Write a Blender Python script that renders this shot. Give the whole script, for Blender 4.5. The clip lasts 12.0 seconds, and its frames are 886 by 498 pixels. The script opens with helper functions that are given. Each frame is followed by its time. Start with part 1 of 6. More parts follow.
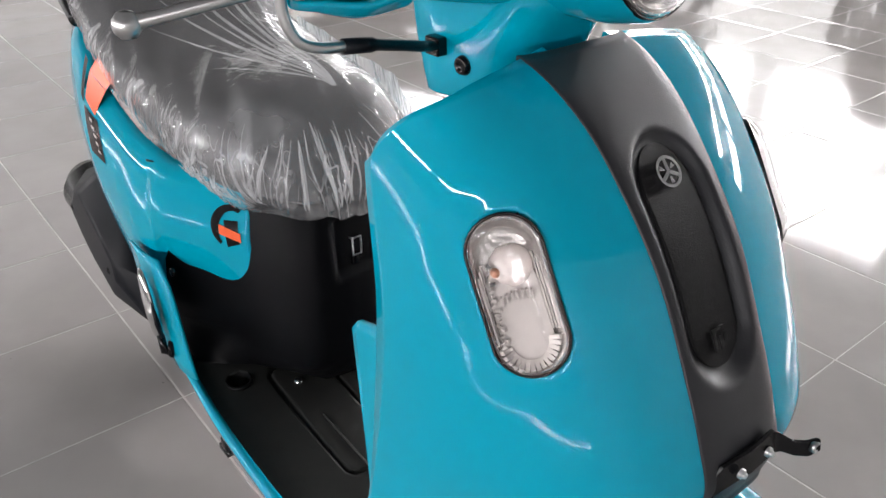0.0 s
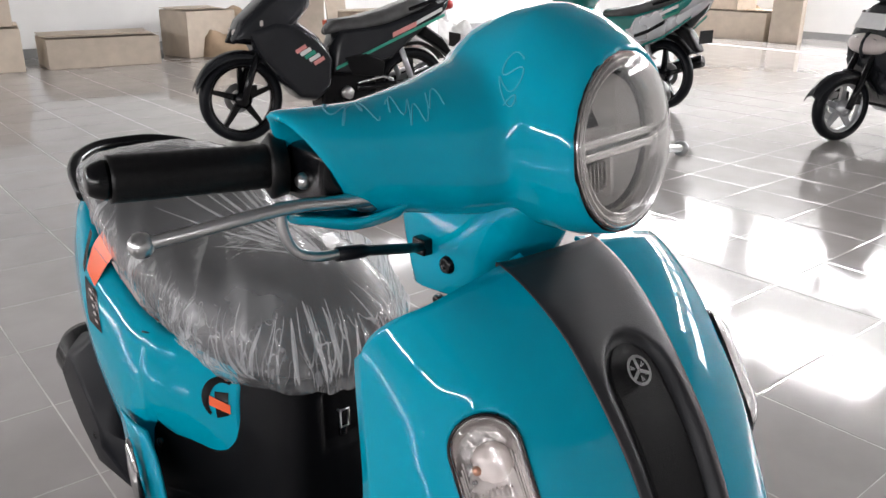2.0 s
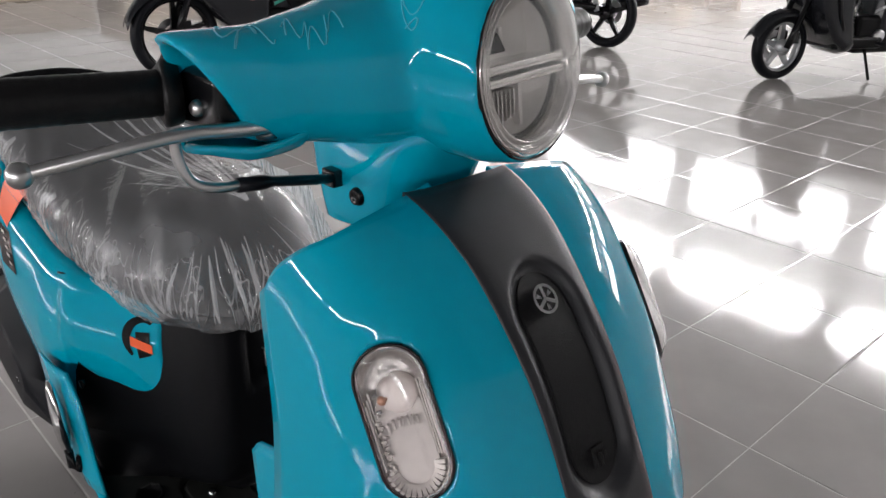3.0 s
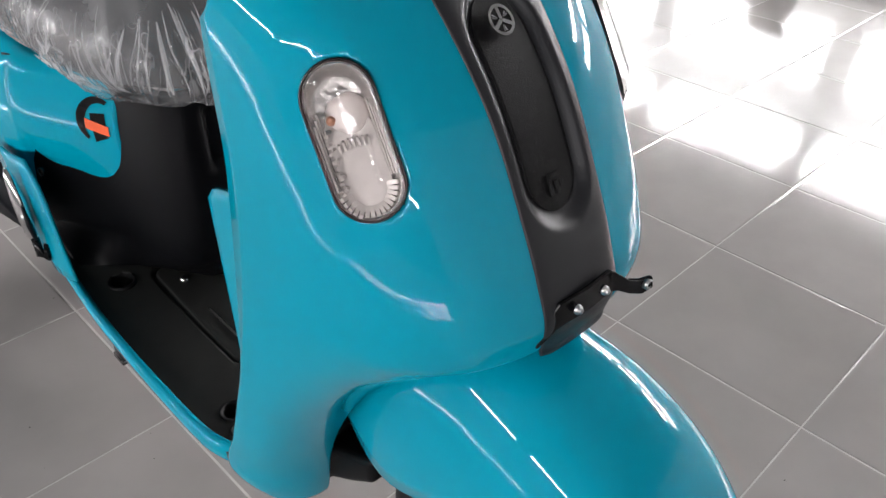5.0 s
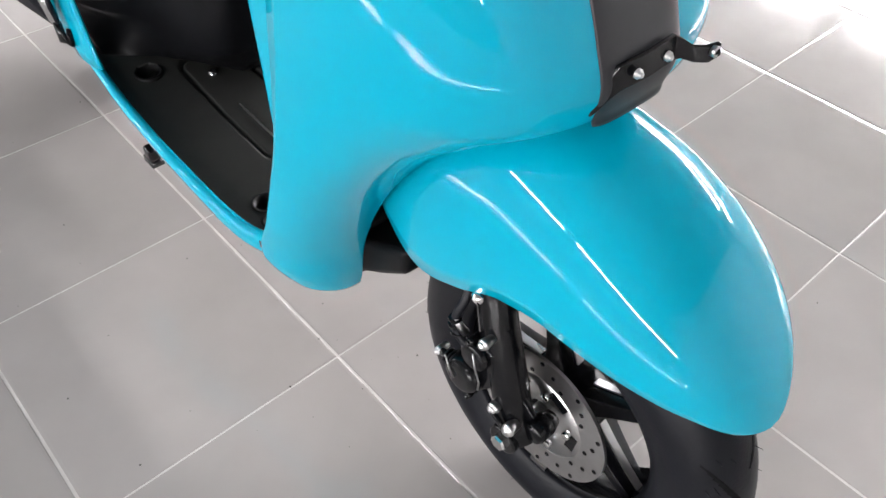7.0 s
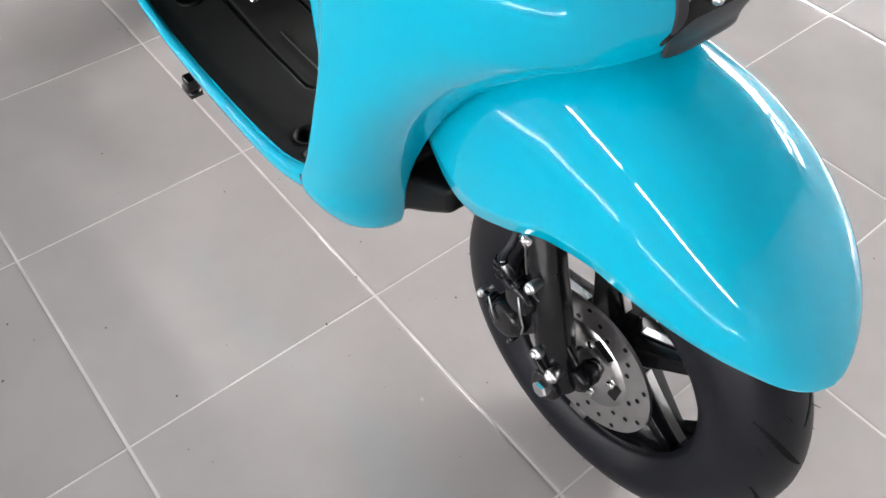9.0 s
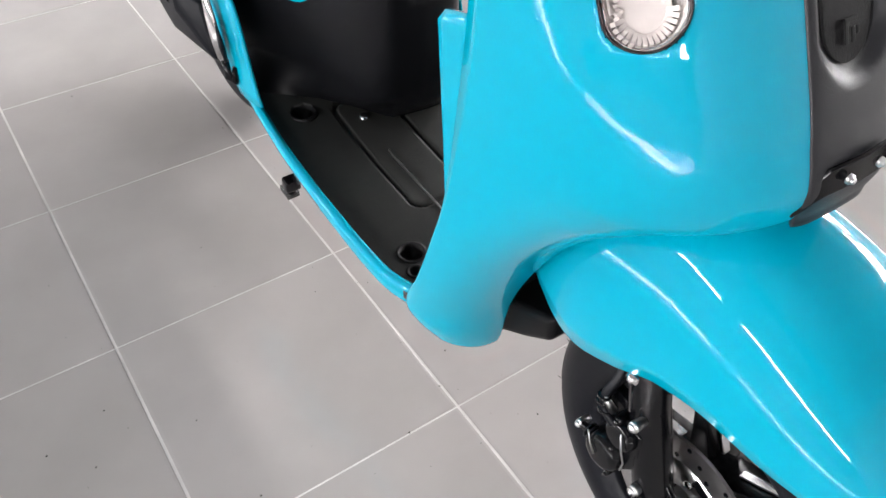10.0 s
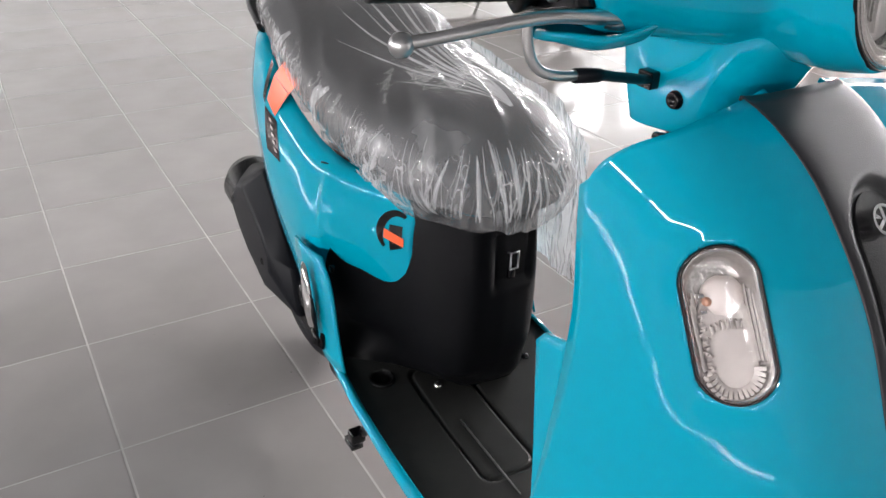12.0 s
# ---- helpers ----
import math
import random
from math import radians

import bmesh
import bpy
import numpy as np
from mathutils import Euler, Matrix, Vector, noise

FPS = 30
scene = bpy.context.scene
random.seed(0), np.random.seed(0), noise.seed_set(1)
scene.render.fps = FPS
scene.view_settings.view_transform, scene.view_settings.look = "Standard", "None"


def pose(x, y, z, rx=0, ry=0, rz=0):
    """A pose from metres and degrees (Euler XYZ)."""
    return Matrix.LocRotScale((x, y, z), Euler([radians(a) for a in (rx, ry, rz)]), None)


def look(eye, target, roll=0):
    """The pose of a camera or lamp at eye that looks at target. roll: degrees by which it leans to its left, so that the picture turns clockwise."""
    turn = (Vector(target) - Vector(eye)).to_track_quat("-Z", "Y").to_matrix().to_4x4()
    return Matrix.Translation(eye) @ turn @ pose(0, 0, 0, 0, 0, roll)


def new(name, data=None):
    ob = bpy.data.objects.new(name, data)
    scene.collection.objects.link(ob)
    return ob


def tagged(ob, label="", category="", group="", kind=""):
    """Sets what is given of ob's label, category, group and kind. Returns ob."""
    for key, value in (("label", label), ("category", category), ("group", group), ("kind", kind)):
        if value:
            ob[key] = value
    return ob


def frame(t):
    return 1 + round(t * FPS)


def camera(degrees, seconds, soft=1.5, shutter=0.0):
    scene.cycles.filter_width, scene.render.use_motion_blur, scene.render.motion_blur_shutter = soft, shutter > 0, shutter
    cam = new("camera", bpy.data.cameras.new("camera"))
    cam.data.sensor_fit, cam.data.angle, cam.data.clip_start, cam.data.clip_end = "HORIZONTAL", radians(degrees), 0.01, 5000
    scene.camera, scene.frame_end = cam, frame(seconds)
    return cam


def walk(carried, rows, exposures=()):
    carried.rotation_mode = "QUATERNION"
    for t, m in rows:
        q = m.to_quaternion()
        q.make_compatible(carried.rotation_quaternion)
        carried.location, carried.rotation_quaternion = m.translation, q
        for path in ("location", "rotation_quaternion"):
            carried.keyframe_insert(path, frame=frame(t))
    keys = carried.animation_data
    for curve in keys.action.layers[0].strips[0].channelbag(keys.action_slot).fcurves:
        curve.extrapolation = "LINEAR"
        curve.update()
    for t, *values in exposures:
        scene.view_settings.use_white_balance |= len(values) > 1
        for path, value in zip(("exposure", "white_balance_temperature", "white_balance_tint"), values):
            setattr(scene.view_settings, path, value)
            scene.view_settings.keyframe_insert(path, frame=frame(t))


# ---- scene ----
from mathutils.bvhtree import BVHTree

cam = camera(58.2, 12.0)
EXPOSURES = [(0, -0.23), (0.5, -0.38), (2.0, -0.52), (2.5, -0.65), (3.2, -0.78), (5.0, -0.37), (6.0, 0.15), (7.0, 0.42), (9.0, 0.50), (10.5, 0.50), (11.0, 0.40), (11.5, 0.17), (12.0, -0.14)]
NORTH_W, SOUTH_W, WEST_W, TUBE = 192, 350, 65, 270  # watts through each window, brightness of the tubes added by the north wall
PATH = [
    (0, (0.563, -0.381, 1.121), (-0.789, 0.697, 0.114), -0.1),
    (0.5, (0.569, -0.383, 1.138), (-0.804, 0.736, 0.208), 0.4),
    (1, (0.568, -0.391, 1.149), (-0.843, 0.735, 0.289), 0.2),
    (1.5, (0.573, -0.394, 1.172), (-0.875, 0.764, 0.422), -0.2),
    (2, (0.579, -0.39, 1.179), (-0.872, 0.803, 0.491), 0.4),
    (2.5, (0.588, -0.38, 1.184), (-0.829, 0.845, 0.482), 0.7),
    (3, (0.597, -0.36, 1.167), (-0.728, 0.893, 0.346), 1.3),
    (3.2, (0.6, -0.357, 1.157), (-0.696, 0.893, 0.286), 1.6),
    (4.8, (0.633, -0.362, 1.089), (-0.54, 0.796, -0.043), 1.2),
    (5, (0.634, -0.364, 1.081), (-0.513, 0.794, -0.078), 1.3),
    (5.5, (0.636, -0.362, 1.062), (-0.49, 0.737, -0.174), 1.0),
    (6, (0.634, -0.375, 1.045), (-0.471, 0.66, -0.262), 1.1),
    (6.5, (0.635, -0.38, 1.027), (-0.418, 0.611, -0.355), 1.5),
    (7, (0.635, -0.383, 1.007), (-0.37, 0.563, -0.44), 1.9),
    (7.2, (0.636, -0.383, 1.0), (-0.349, 0.542, -0.475), 2.0),
    (8.8, (0.622, -0.37, 0.971), (-0.32, 0.447, -0.593), 1.2),
    (9, (0.613, -0.382, 0.979), (-0.364, 0.437, -0.563), 1.3),
    (9.5, (0.589, -0.409, 0.997), (-0.472, 0.413, -0.486), 1.3),
    (10, (0.563, -0.424, 1.031), (-0.608, 0.389, -0.371), 1.0),
    (10.5, (0.546, -0.435, 1.053), (-0.727, 0.411, -0.237), 1.9),
    (11, (0.535, -0.449, 1.089), (-0.85, 0.412, -0.07), 1.2),
    (11.5, (0.531, -0.469, 1.115), (-0.916, 0.409, 0.05), 2.0),
    (12, (0.536, -0.479, 1.137), (-0.957, 0.429, 0.165), 1.8),
]
walk(cam, [(t, look(eye, target, roll)) for t, eye, target, roll in PATH], EXPOSURES)

# ---- light ----
world = bpy.data.worlds.new("sky")
scene.world = world
world.use_nodes = True
wn = world.node_tree.nodes
sky = wn.new("ShaderNodeTexSky")
sky.sky_type, sky.sun_disc, sky.sun_elevation, sky.sun_rotation = "NISHITA", False, radians(48), radians(200)
world.node_tree.links.new(sky.outputs["Color"], wn["Background"].inputs["Color"])
wn["Background"].inputs["Strength"].default_value = 0.12


def window_lamp(eye, target, wide, high, watts, tint=(1.0, 0.97, 0.99)):
    data = bpy.data.lights.new("window_light", "AREA")
    data.shape, data.size, data.size_y, data.energy, data.color = "RECTANGLE", wide, high, watts, tint
    new("window_light", data).matrix_world = look(eye, target)


ROOM = (-10.2, 8.0, -5.2, 12.4, 5.0)  # west, east, south, north walls and the ceiling


# ---- materials ----
def mat(name, color, rough=0.5, metal=0.0, vary=0.08, scale=30.0, bump=0.0, bump_scale=200.0, coat=0.0, spec=0.5, random_shift=0.0):
    """A surface with two scales of colour variation, a little uneven gloss and fine relief."""
    m = bpy.data.materials.new(name)
    m.use_nodes = True
    t = m.node_tree
    b = t.nodes["Principled BSDF"]
    co = t.nodes.new("ShaderNodeTexCoord")
    n1, n2 = t.nodes.new("ShaderNodeTexNoise"), t.nodes.new("ShaderNodeTexNoise")
    n1.inputs["Scale"].default_value, n1.inputs["Detail"].default_value = scale, 4
    n2.inputs["Scale"].default_value, n2.inputs["Detail"].default_value = scale / 9, 2
    add = t.nodes.new("ShaderNodeMath")
    for n in (n1, n2):
        t.links.new(co.outputs["Object"], n.inputs["Vector"])
    t.links.new(n1.outputs["Fac"], add.inputs[0])
    t.links.new(n2.outputs["Fac"], add.inputs[1])
    ramp = t.nodes.new("ShaderNodeMapRange")
    ramp.inputs["From Min"].default_value, ramp.inputs["From Max"].default_value = 0.6, 1.4
    ramp.inputs["To Min"].default_value, ramp.inputs["To Max"].default_value = 1 - vary, 1 + vary
    t.links.new(add.outputs[0], ramp.inputs["Value"])
    last = ramp.outputs["Result"]
    if random_shift:
        info = t.nodes.new("ShaderNodeObjectInfo")
        r2 = t.nodes.new("ShaderNodeMapRange")
        r2.inputs["To Min"].default_value, r2.inputs["To Max"].default_value = 1 - random_shift, 1 + random_shift
        t.links.new(info.outputs["Random"], r2.inputs["Value"])
        mu = t.nodes.new("ShaderNodeMath")
        mu.operation = "MULTIPLY"
        t.links.new(last, mu.inputs[0])
        t.links.new(r2.outputs["Result"], mu.inputs[1])
        last = mu.outputs[0]
    mix = t.nodes.new("ShaderNodeVectorMath")
    mix.operation = "SCALE"
    mix.inputs[0].default_value = color[:3]
    t.links.new(last, mix.inputs["Scale"])
    t.links.new(mix.outputs["Vector"], b.inputs["Base Color"])
    rr = t.nodes.new("ShaderNodeMapRange")
    rr.inputs["To Min"].default_value, rr.inputs["To Max"].default_value = rough * 0.8, rough * 1.2
    t.links.new(n2.outputs["Fac"], rr.inputs["Value"])
    t.links.new(rr.outputs["Result"], b.inputs["Roughness"])
    b.inputs["Metallic"].default_value = metal
    b.inputs["Coat Weight"].default_value, b.inputs["Coat Roughness"].default_value = coat, 0.03
    b.inputs["Specular IOR Level"].default_value = spec
    if bump:
        nb, bn = t.nodes.new("ShaderNodeTexNoise"), t.nodes.new("ShaderNodeBump")
        nb.inputs["Scale"].default_value, nb.inputs["Detail"].default_value = bump_scale, 3
        bn.inputs["Strength"].default_value, bn.inputs["Distance"].default_value = bump, 0.002
        t.links.new(co.outputs["Object"], nb.inputs["Vector"])
        t.links.new(nb.outputs["Fac"], bn.inputs["Height"])
        t.links.new(bn.outputs["Normal"], b.inputs["Normal"])
    return m


def clear(name, tint=(1, 1, 1), rough=0.02, ior=1.45):
    m = bpy.data.materials.new(name)
    m.use_nodes = True
    b = m.node_tree.nodes["Principled BSDF"]
    b.inputs["Base Color"].default_value = (*tint, 1)
    b.inputs["Roughness"].default_value, b.inputs["IOR"].default_value = rough, ior
    b.inputs["Transmission Weight"].default_value = 1
    return m


def film(name, haze, crease_glint):
    """Thin clear plastic sheet: slightly milky, with crease glints put into the colour as fine pale lines."""
    m = bpy.data.materials.new(name)
    m.use_nodes = True
    t = m.node_tree
    b = t.nodes["Principled BSDF"]
    b.inputs["Base Color"].default_value = (0.82, 0.82, 0.83, 1)
    b.inputs["Roughness"].default_value, b.inputs["Specular IOR Level"].default_value = 0.14, 0.8
    co = t.nodes.new("ShaderNodeTexCoord")

    def math_node(op, x, y=None):
        n = t.nodes.new("ShaderNodeMath")
        n.operation = op
        for k, v in enumerate((x, y)):
            if v is None:
                continue
            if isinstance(v, (int, float)):
                n.inputs[k].default_value = v
            else:
                t.links.new(v, n.inputs[k])
        return n.outputs[0]

    warp, warped = t.nodes.new("ShaderNodeTexNoise"), t.nodes.new("ShaderNodeVectorMath")
    warp.inputs["Scale"].default_value, warp.inputs["Detail"].default_value = 9.0, 2
    warped.operation = "MULTIPLY_ADD"
    warped.inputs[1].default_value = (0.020, 0.020, 0.020)
    t.links.new(co.outputs["Object"], warp.inputs["Vector"])
    t.links.new(warp.outputs["Color"], warped.inputs[0])
    t.links.new(co.outputs["Object"], warped.inputs[2])

    def ridges(vector, scale, width, detail=1):
        """Sharp fold lines where a stretched noise crosses its middle, and the noise itself for relief."""
        mp, n = t.nodes.new("ShaderNodeMapping"), t.nodes.new("ShaderNodeTexNoise")
        mp.inputs["Scale"].default_value = scale
        n.inputs["Scale"].default_value, n.inputs["Detail"].default_value = 1.0, detail
        t.links.new(vector, mp.inputs["Vector"])
        t.links.new(mp.outputs["Vector"], n.inputs["Vector"])
        off = math_node("ABSOLUTE", math_node("SUBTRACT", n.outputs["Fac"], 0.5))
        line = math_node("SUBTRACT", 1.0, math_node("MINIMUM", math_node("DIVIDE", off, width), 1.0))
        return line, math_node("SUBTRACT", 1.0, math_node("MINIMUM", math_node("MULTIPLY", off, 5.0), 1.0))

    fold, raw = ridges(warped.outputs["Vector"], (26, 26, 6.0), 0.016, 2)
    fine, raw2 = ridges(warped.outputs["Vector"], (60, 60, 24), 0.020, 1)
    patch = t.nodes.new("ShaderNodeTexNoise")
    patch.inputs["Scale"].default_value = 11
    t.links.new(co.outputs["Object"], patch.inputs["Vector"])
    gate = t.nodes.new("ShaderNodeMapRange")
    gate.inputs["From Min"].default_value, gate.inputs["From Max"].default_value = 0.38, 0.62
    t.links.new(patch.outputs["Fac"], gate.inputs["Value"])
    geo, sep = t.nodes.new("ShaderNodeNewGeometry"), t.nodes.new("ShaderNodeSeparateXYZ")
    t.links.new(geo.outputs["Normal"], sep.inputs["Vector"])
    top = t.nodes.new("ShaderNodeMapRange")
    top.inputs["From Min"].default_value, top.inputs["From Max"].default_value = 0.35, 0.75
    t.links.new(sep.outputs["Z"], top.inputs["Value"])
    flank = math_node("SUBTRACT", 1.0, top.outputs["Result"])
    # crease glints painted as paler, denser film on faces that don't point up
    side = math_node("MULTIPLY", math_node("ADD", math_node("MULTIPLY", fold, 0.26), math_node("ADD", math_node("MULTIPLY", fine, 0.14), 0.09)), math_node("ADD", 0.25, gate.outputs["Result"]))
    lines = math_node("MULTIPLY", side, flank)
    cloud = t.nodes.new("ShaderNodeTexNoise")
    cloud.inputs["Scale"].default_value, cloud.inputs["Detail"].default_value = 7.0, 3
    t.links.new(co.outputs["Object"], cloud.inputs["Vector"])
    milky = t.nodes.new("ShaderNodeMapRange")
    milky.inputs["From Min"].default_value, milky.inputs["From Max"].default_value = 0.48, 0.68
    milky.inputs["To Max"].default_value = 0.22
    t.links.new(cloud.outputs["Fac"], milky.inputs["Value"])
    veil = math_node("ADD", haze, math_node("MULTIPLY", milky.outputs["Result"], 0.8))
    fac = math_node("MINIMUM", math_node("ADD", veil, math_node("MULTIPLY", lines, crease_glint)), 0.9)
    bn = t.nodes.new("ShaderNodeBump")
    bn.inputs["Strength"].default_value, bn.inputs["Distance"].default_value = 0.7, 0.005
    t.links.new(math_node("MULTIPLY", math_node("ADD", raw, math_node("MULTIPLY", raw2, 0.5)), math_node("ADD", 0.15, flank)), bn.inputs["Height"])
    t.links.new(bn.outputs["Normal"], b.inputs["Normal"])
    mix, tr = t.nodes.new("ShaderNodeMixShader"), t.nodes.new("ShaderNodeBsdfTransparent")
    t.links.new(fac, mix.inputs["Fac"])
    t.links.new(tr.outputs["BSDF"], mix.inputs[1])
    through_light, both = t.nodes.new("ShaderNodeBsdfTranslucent"), t.nodes.new("ShaderNodeMixShader")
    through_light.inputs["Color"].default_value = (0.85, 0.85, 0.86, 1)
    both.inputs["Fac"].default_value = 0.4
    t.links.new(b.outputs["BSDF"], both.inputs[1])
    t.links.new(through_light.outputs["BSDF"], both.inputs[2])
    t.links.new(both.outputs["Shader"], mix.inputs[2])
    shine, gloss, over = t.nodes.new("ShaderNodeLayerWeight"), t.nodes.new("ShaderNodeBsdfGlossy"), t.nodes.new("ShaderNodeMixShader")
    shine.inputs["Blend"].default_value = 0.5
    gloss.inputs["Roughness"].default_value = 0.12
    t.links.new(bn.outputs["Normal"], shine.inputs["Normal"])
    t.links.new(bn.outputs["Normal"], gloss.inputs["Normal"])
    t.links.new(math_node("ADD", 0.03, math_node("MULTIPLY", math_node("POWER", shine.outputs["Facing"], 3.5), 0.7)), over.inputs["Fac"])
    t.links.new(mix.outputs["Shader"], over.inputs[1])
    t.links.new(gloss.outputs["BSDF"], over.inputs[2])
    t.links.new(over.outputs["Shader"], t.nodes["Material Output"].inputs["Surface"])
    return m


TEAL = mat("teal_paint", (0.0, 0.305, 0.425), 0.022, vary=0.03, scale=14, spec=0.36)
MATTE_BLACK = mat("matte_black_plastic", (0.017, 0.0175, 0.020), 0.42, vary=0.12, scale=60, bump=0.12, bump_scale=900, spec=0.4)
DARK_PLASTIC = mat("dark_grey_plastic", (0.004, 0.004, 0.0045), 0.45, vary=0.15, scale=60, bump=0.2, bump_scale=800, spec=0.14)
BLACK_GLOSS = mat("black_gloss_paint", (0.003, 0.0032, 0.004), 0.2, vary=0.1, spec=0.3)
GRIP_RUBBER = mat("grip_rubber", (0.003, 0.003, 0.0033), 0.42, vary=0.15, scale=40, bump=0.15, bump_scale=500, spec=0.3)
SEAT_WRAPPED = mat("film_wrapped_vinyl", (0.095, 0.095, 0.095), 0.24, vary=0.3, scale=16, bump=0.3, bump_scale=28)
RUBBER = mat("black_rubber", (0.0055, 0.0062, 0.0085), 0.40, vary=0.2, scale=40, bump=0.12, bump_scale=400, spec=0.16)
SEAT_VINYL = mat("black_vinyl", (0.02, 0.02, 0.021), 0.5, vary=0.12, bump=0.08, bump_scale=500)
FLOOR_PLASTIC = mat("grained_floor_plastic", (0.018, 0.0185, 0.0175), 0.42, vary=0.2, scale=40, bump=0.25, bump_scale=700, spec=0.2)
STEEL = mat("brushed_steel", (0.55, 0.55, 0.55), 0.3, 1.0, vary=0.1, scale=80)
CHROME = mat("chrome", (0.8, 0.8, 0.8), 0.08, 1.0, vary=0.03)
ALLOY = mat("machined_alloy", (0.6, 0.6, 0.6), 0.28, 1.0, vary=0.06)
ORANGE = mat("orange_sticker", (0.85, 0.13, 0.04), 0.35, vary=0.05)
AMBER = mat("amber_bulb", (0.30, 0.14, 0.085), 0.35)
SILVER_PLASTIC = mat("reflector_silver", (0.50, 0.475, 0.455), 0.22, 0.55, vary=0.12, scale=50)
LAMP_SILVER = mat("lamp_silver", (0.56, 0.535, 0.515), 0.14, 0.9, vary=0.06)
FROST = mat("frosted_plastic", (0.52, 0.465, 0.44), 0.4)
WHITE_PLASTIC = mat("white_plastic", (0.75, 0.75, 0.74), 0.35)
LENS = clear("clear_lens")
RIPPLED = clear("rippled_lens")
rip, rip_noise, rip_co = RIPPLED.node_tree.nodes.new("ShaderNodeBump"), RIPPLED.node_tree.nodes.new("ShaderNodeTexNoise"), RIPPLED.node_tree.nodes.new("ShaderNodeTexCoord")
rip_noise.inputs["Scale"].default_value, rip_noise.inputs["Detail"].default_value = 130, 1
rip.inputs["Strength"].default_value, rip.inputs["Distance"].default_value = 0.22, 0.0010
RIPPLED.node_tree.links.new(rip_co.outputs["Object"], rip_noise.inputs["Vector"])
RIPPLED.node_tree.links.new(rip_noise.outputs["Fac"], rip.inputs["Height"])
RIPPLED.node_tree.links.new(rip.outputs["Normal"], RIPPLED.node_tree.nodes["Principled BSDF"].inputs["Normal"])
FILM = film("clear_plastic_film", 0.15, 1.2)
# milkier copy: the shine of gathered creases is put into its colour
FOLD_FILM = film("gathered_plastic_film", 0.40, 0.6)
FLAP_FILM = film("loose_plastic_film", 0.45, 0.8)
BOX_BLACK = mat("satin_black_plastic", (0.004, 0.0042, 0.005), 0.36, vary=0.15, scale=60, bump=0.12, bump_scale=900, spec=0.1)
TUBE_GLOW = bpy.data.materials.new("tube_glow")
TUBE_GLOW.use_nodes = True
TUBE_GLOW.node_tree.nodes["Principled BSDF"].inputs["Emission Color"].default_value = (1, 0.97, 0.985, 1)
TUBE_GLOW.node_tree.nodes["Principled BSDF"].inputs["Emission Strength"].default_value = TUBE
CHALK = mat("chalk_mark", (0.035, 0.37, 0.49), 0.5)
TILE = mat("polished_grey_tile", (0.375, 0.355, 0.342), 0.08, vary=0.13, scale=5, random_shift=0.05, spec=0.6, bump=0.02, bump_scale=6)
GROUT = mat("pale_grout", (0.55, 0.53, 0.515), 0.7, vary=0.3, scale=14)
WALL_PAINT = mat("white_wall_paint", (0.84, 0.85, 0.84), 0.7, vary=0.05, scale=3, bump=0.1, bump_scale=80)
# greys of the unseen south and east walls, set to calm reflections in the teal
GREY_PAINT = mat("grey_wall_paint", (0.22, 0.222, 0.22), 0.7, vary=0.06, scale=3, bump=0.1, bump_scale=80)
PALE_PAINT = mat("pale_grey_wall_paint", (0.45, 0.455, 0.45), 0.7, vary=0.06, scale=3, bump=0.1, bump_scale=80)
# dark grey of the unseen roof, set so glossy surfaces mirror less white
CEIL_PAINT = mat("grey_roof_sheet", (0.16, 0.163, 0.166), 0.6, vary=0.08, scale=3)
SKIRTING = mat("grey_skirting", (0.30, 0.31, 0.31), 0.5)
FRAME_ALU = mat("window_aluminium", (0.30, 0.30, 0.30), 0.4, 0.6)
CARDBOARD = mat("brown_cardboard", (0.50, 0.43, 0.35), 0.8, vary=0.15, scale=8, random_shift=0.15)
LINE_PAINT = mat("white_floor_line", (0.8, 0.8, 0.78), 0.4)


# ---- mesh tools ----
def part(name, bm, material, parent=None, label="", smooth=True):
    me = bpy.data.meshes.new(name)
    bmesh.ops.recalc_face_normals(bm, faces=bm.faces)
    for f in bm.faces:
        f.smooth = smooth
    bm.to_mesh(me)
    bm.free()
    me.materials.append(material)
    ob = new(name, me)
    ob.parent = parent
    return tagged(ob, label)


def shared(name, me, parent, m):
    ob = new(name, me)
    ob.parent = parent
    ob.matrix_basis = m
    return ob


def soft_edges(ob, width=0.004, segments=2, angle=35):
    mod = ob.modifiers.new("bevel", "BEVEL")
    mod.width, mod.segments, mod.limit_method, mod.angle_limit = width, segments, "ANGLE", radians(angle)
    ob.modifiers.new("normals", "WEIGHTED_NORMAL")
    return ob


def thick(ob, depth, offset=-1.0):
    mod = ob.modifiers.new("thickness", "SOLIDIFY")
    mod.thickness, mod.offset = depth, offset
    return ob


def ease(keys, x):
    """A smooth curve through (place, value) keys, without overshoot."""
    k = sorted(keys)
    xs, ys = np.array([a for a, _ in k], float), np.array([b for _, b in k], float)
    h = np.diff(xs)
    d = np.diff(ys) / h
    m = np.zeros(len(xs))
    m[0], m[-1] = d[0], d[-1]
    for i in range(1, len(xs) - 1):
        if d[i - 1] * d[i] > 0:
            w1, w2 = 2 * h[i] + h[i - 1], h[i] + 2 * h[i - 1]
            m[i] = (w1 + w2) / (w1 / d[i - 1] + w2 / d[i])
    x = min(max(x, xs[0]), xs[-1])
    i = int(min(max(np.searchsorted(xs, x) - 1, 0), len(h) - 1))
    s = (x - xs[i]) / h[i]
    return float(ys[i] * (1 + 2 * s) * (1 - s) ** 2 + m[i] * h[i] * s * (1 - s) ** 2 + ys[i + 1] * s * s * (3 - 2 * s) + m[i + 1] * h[i] * s * s * (s - 1))


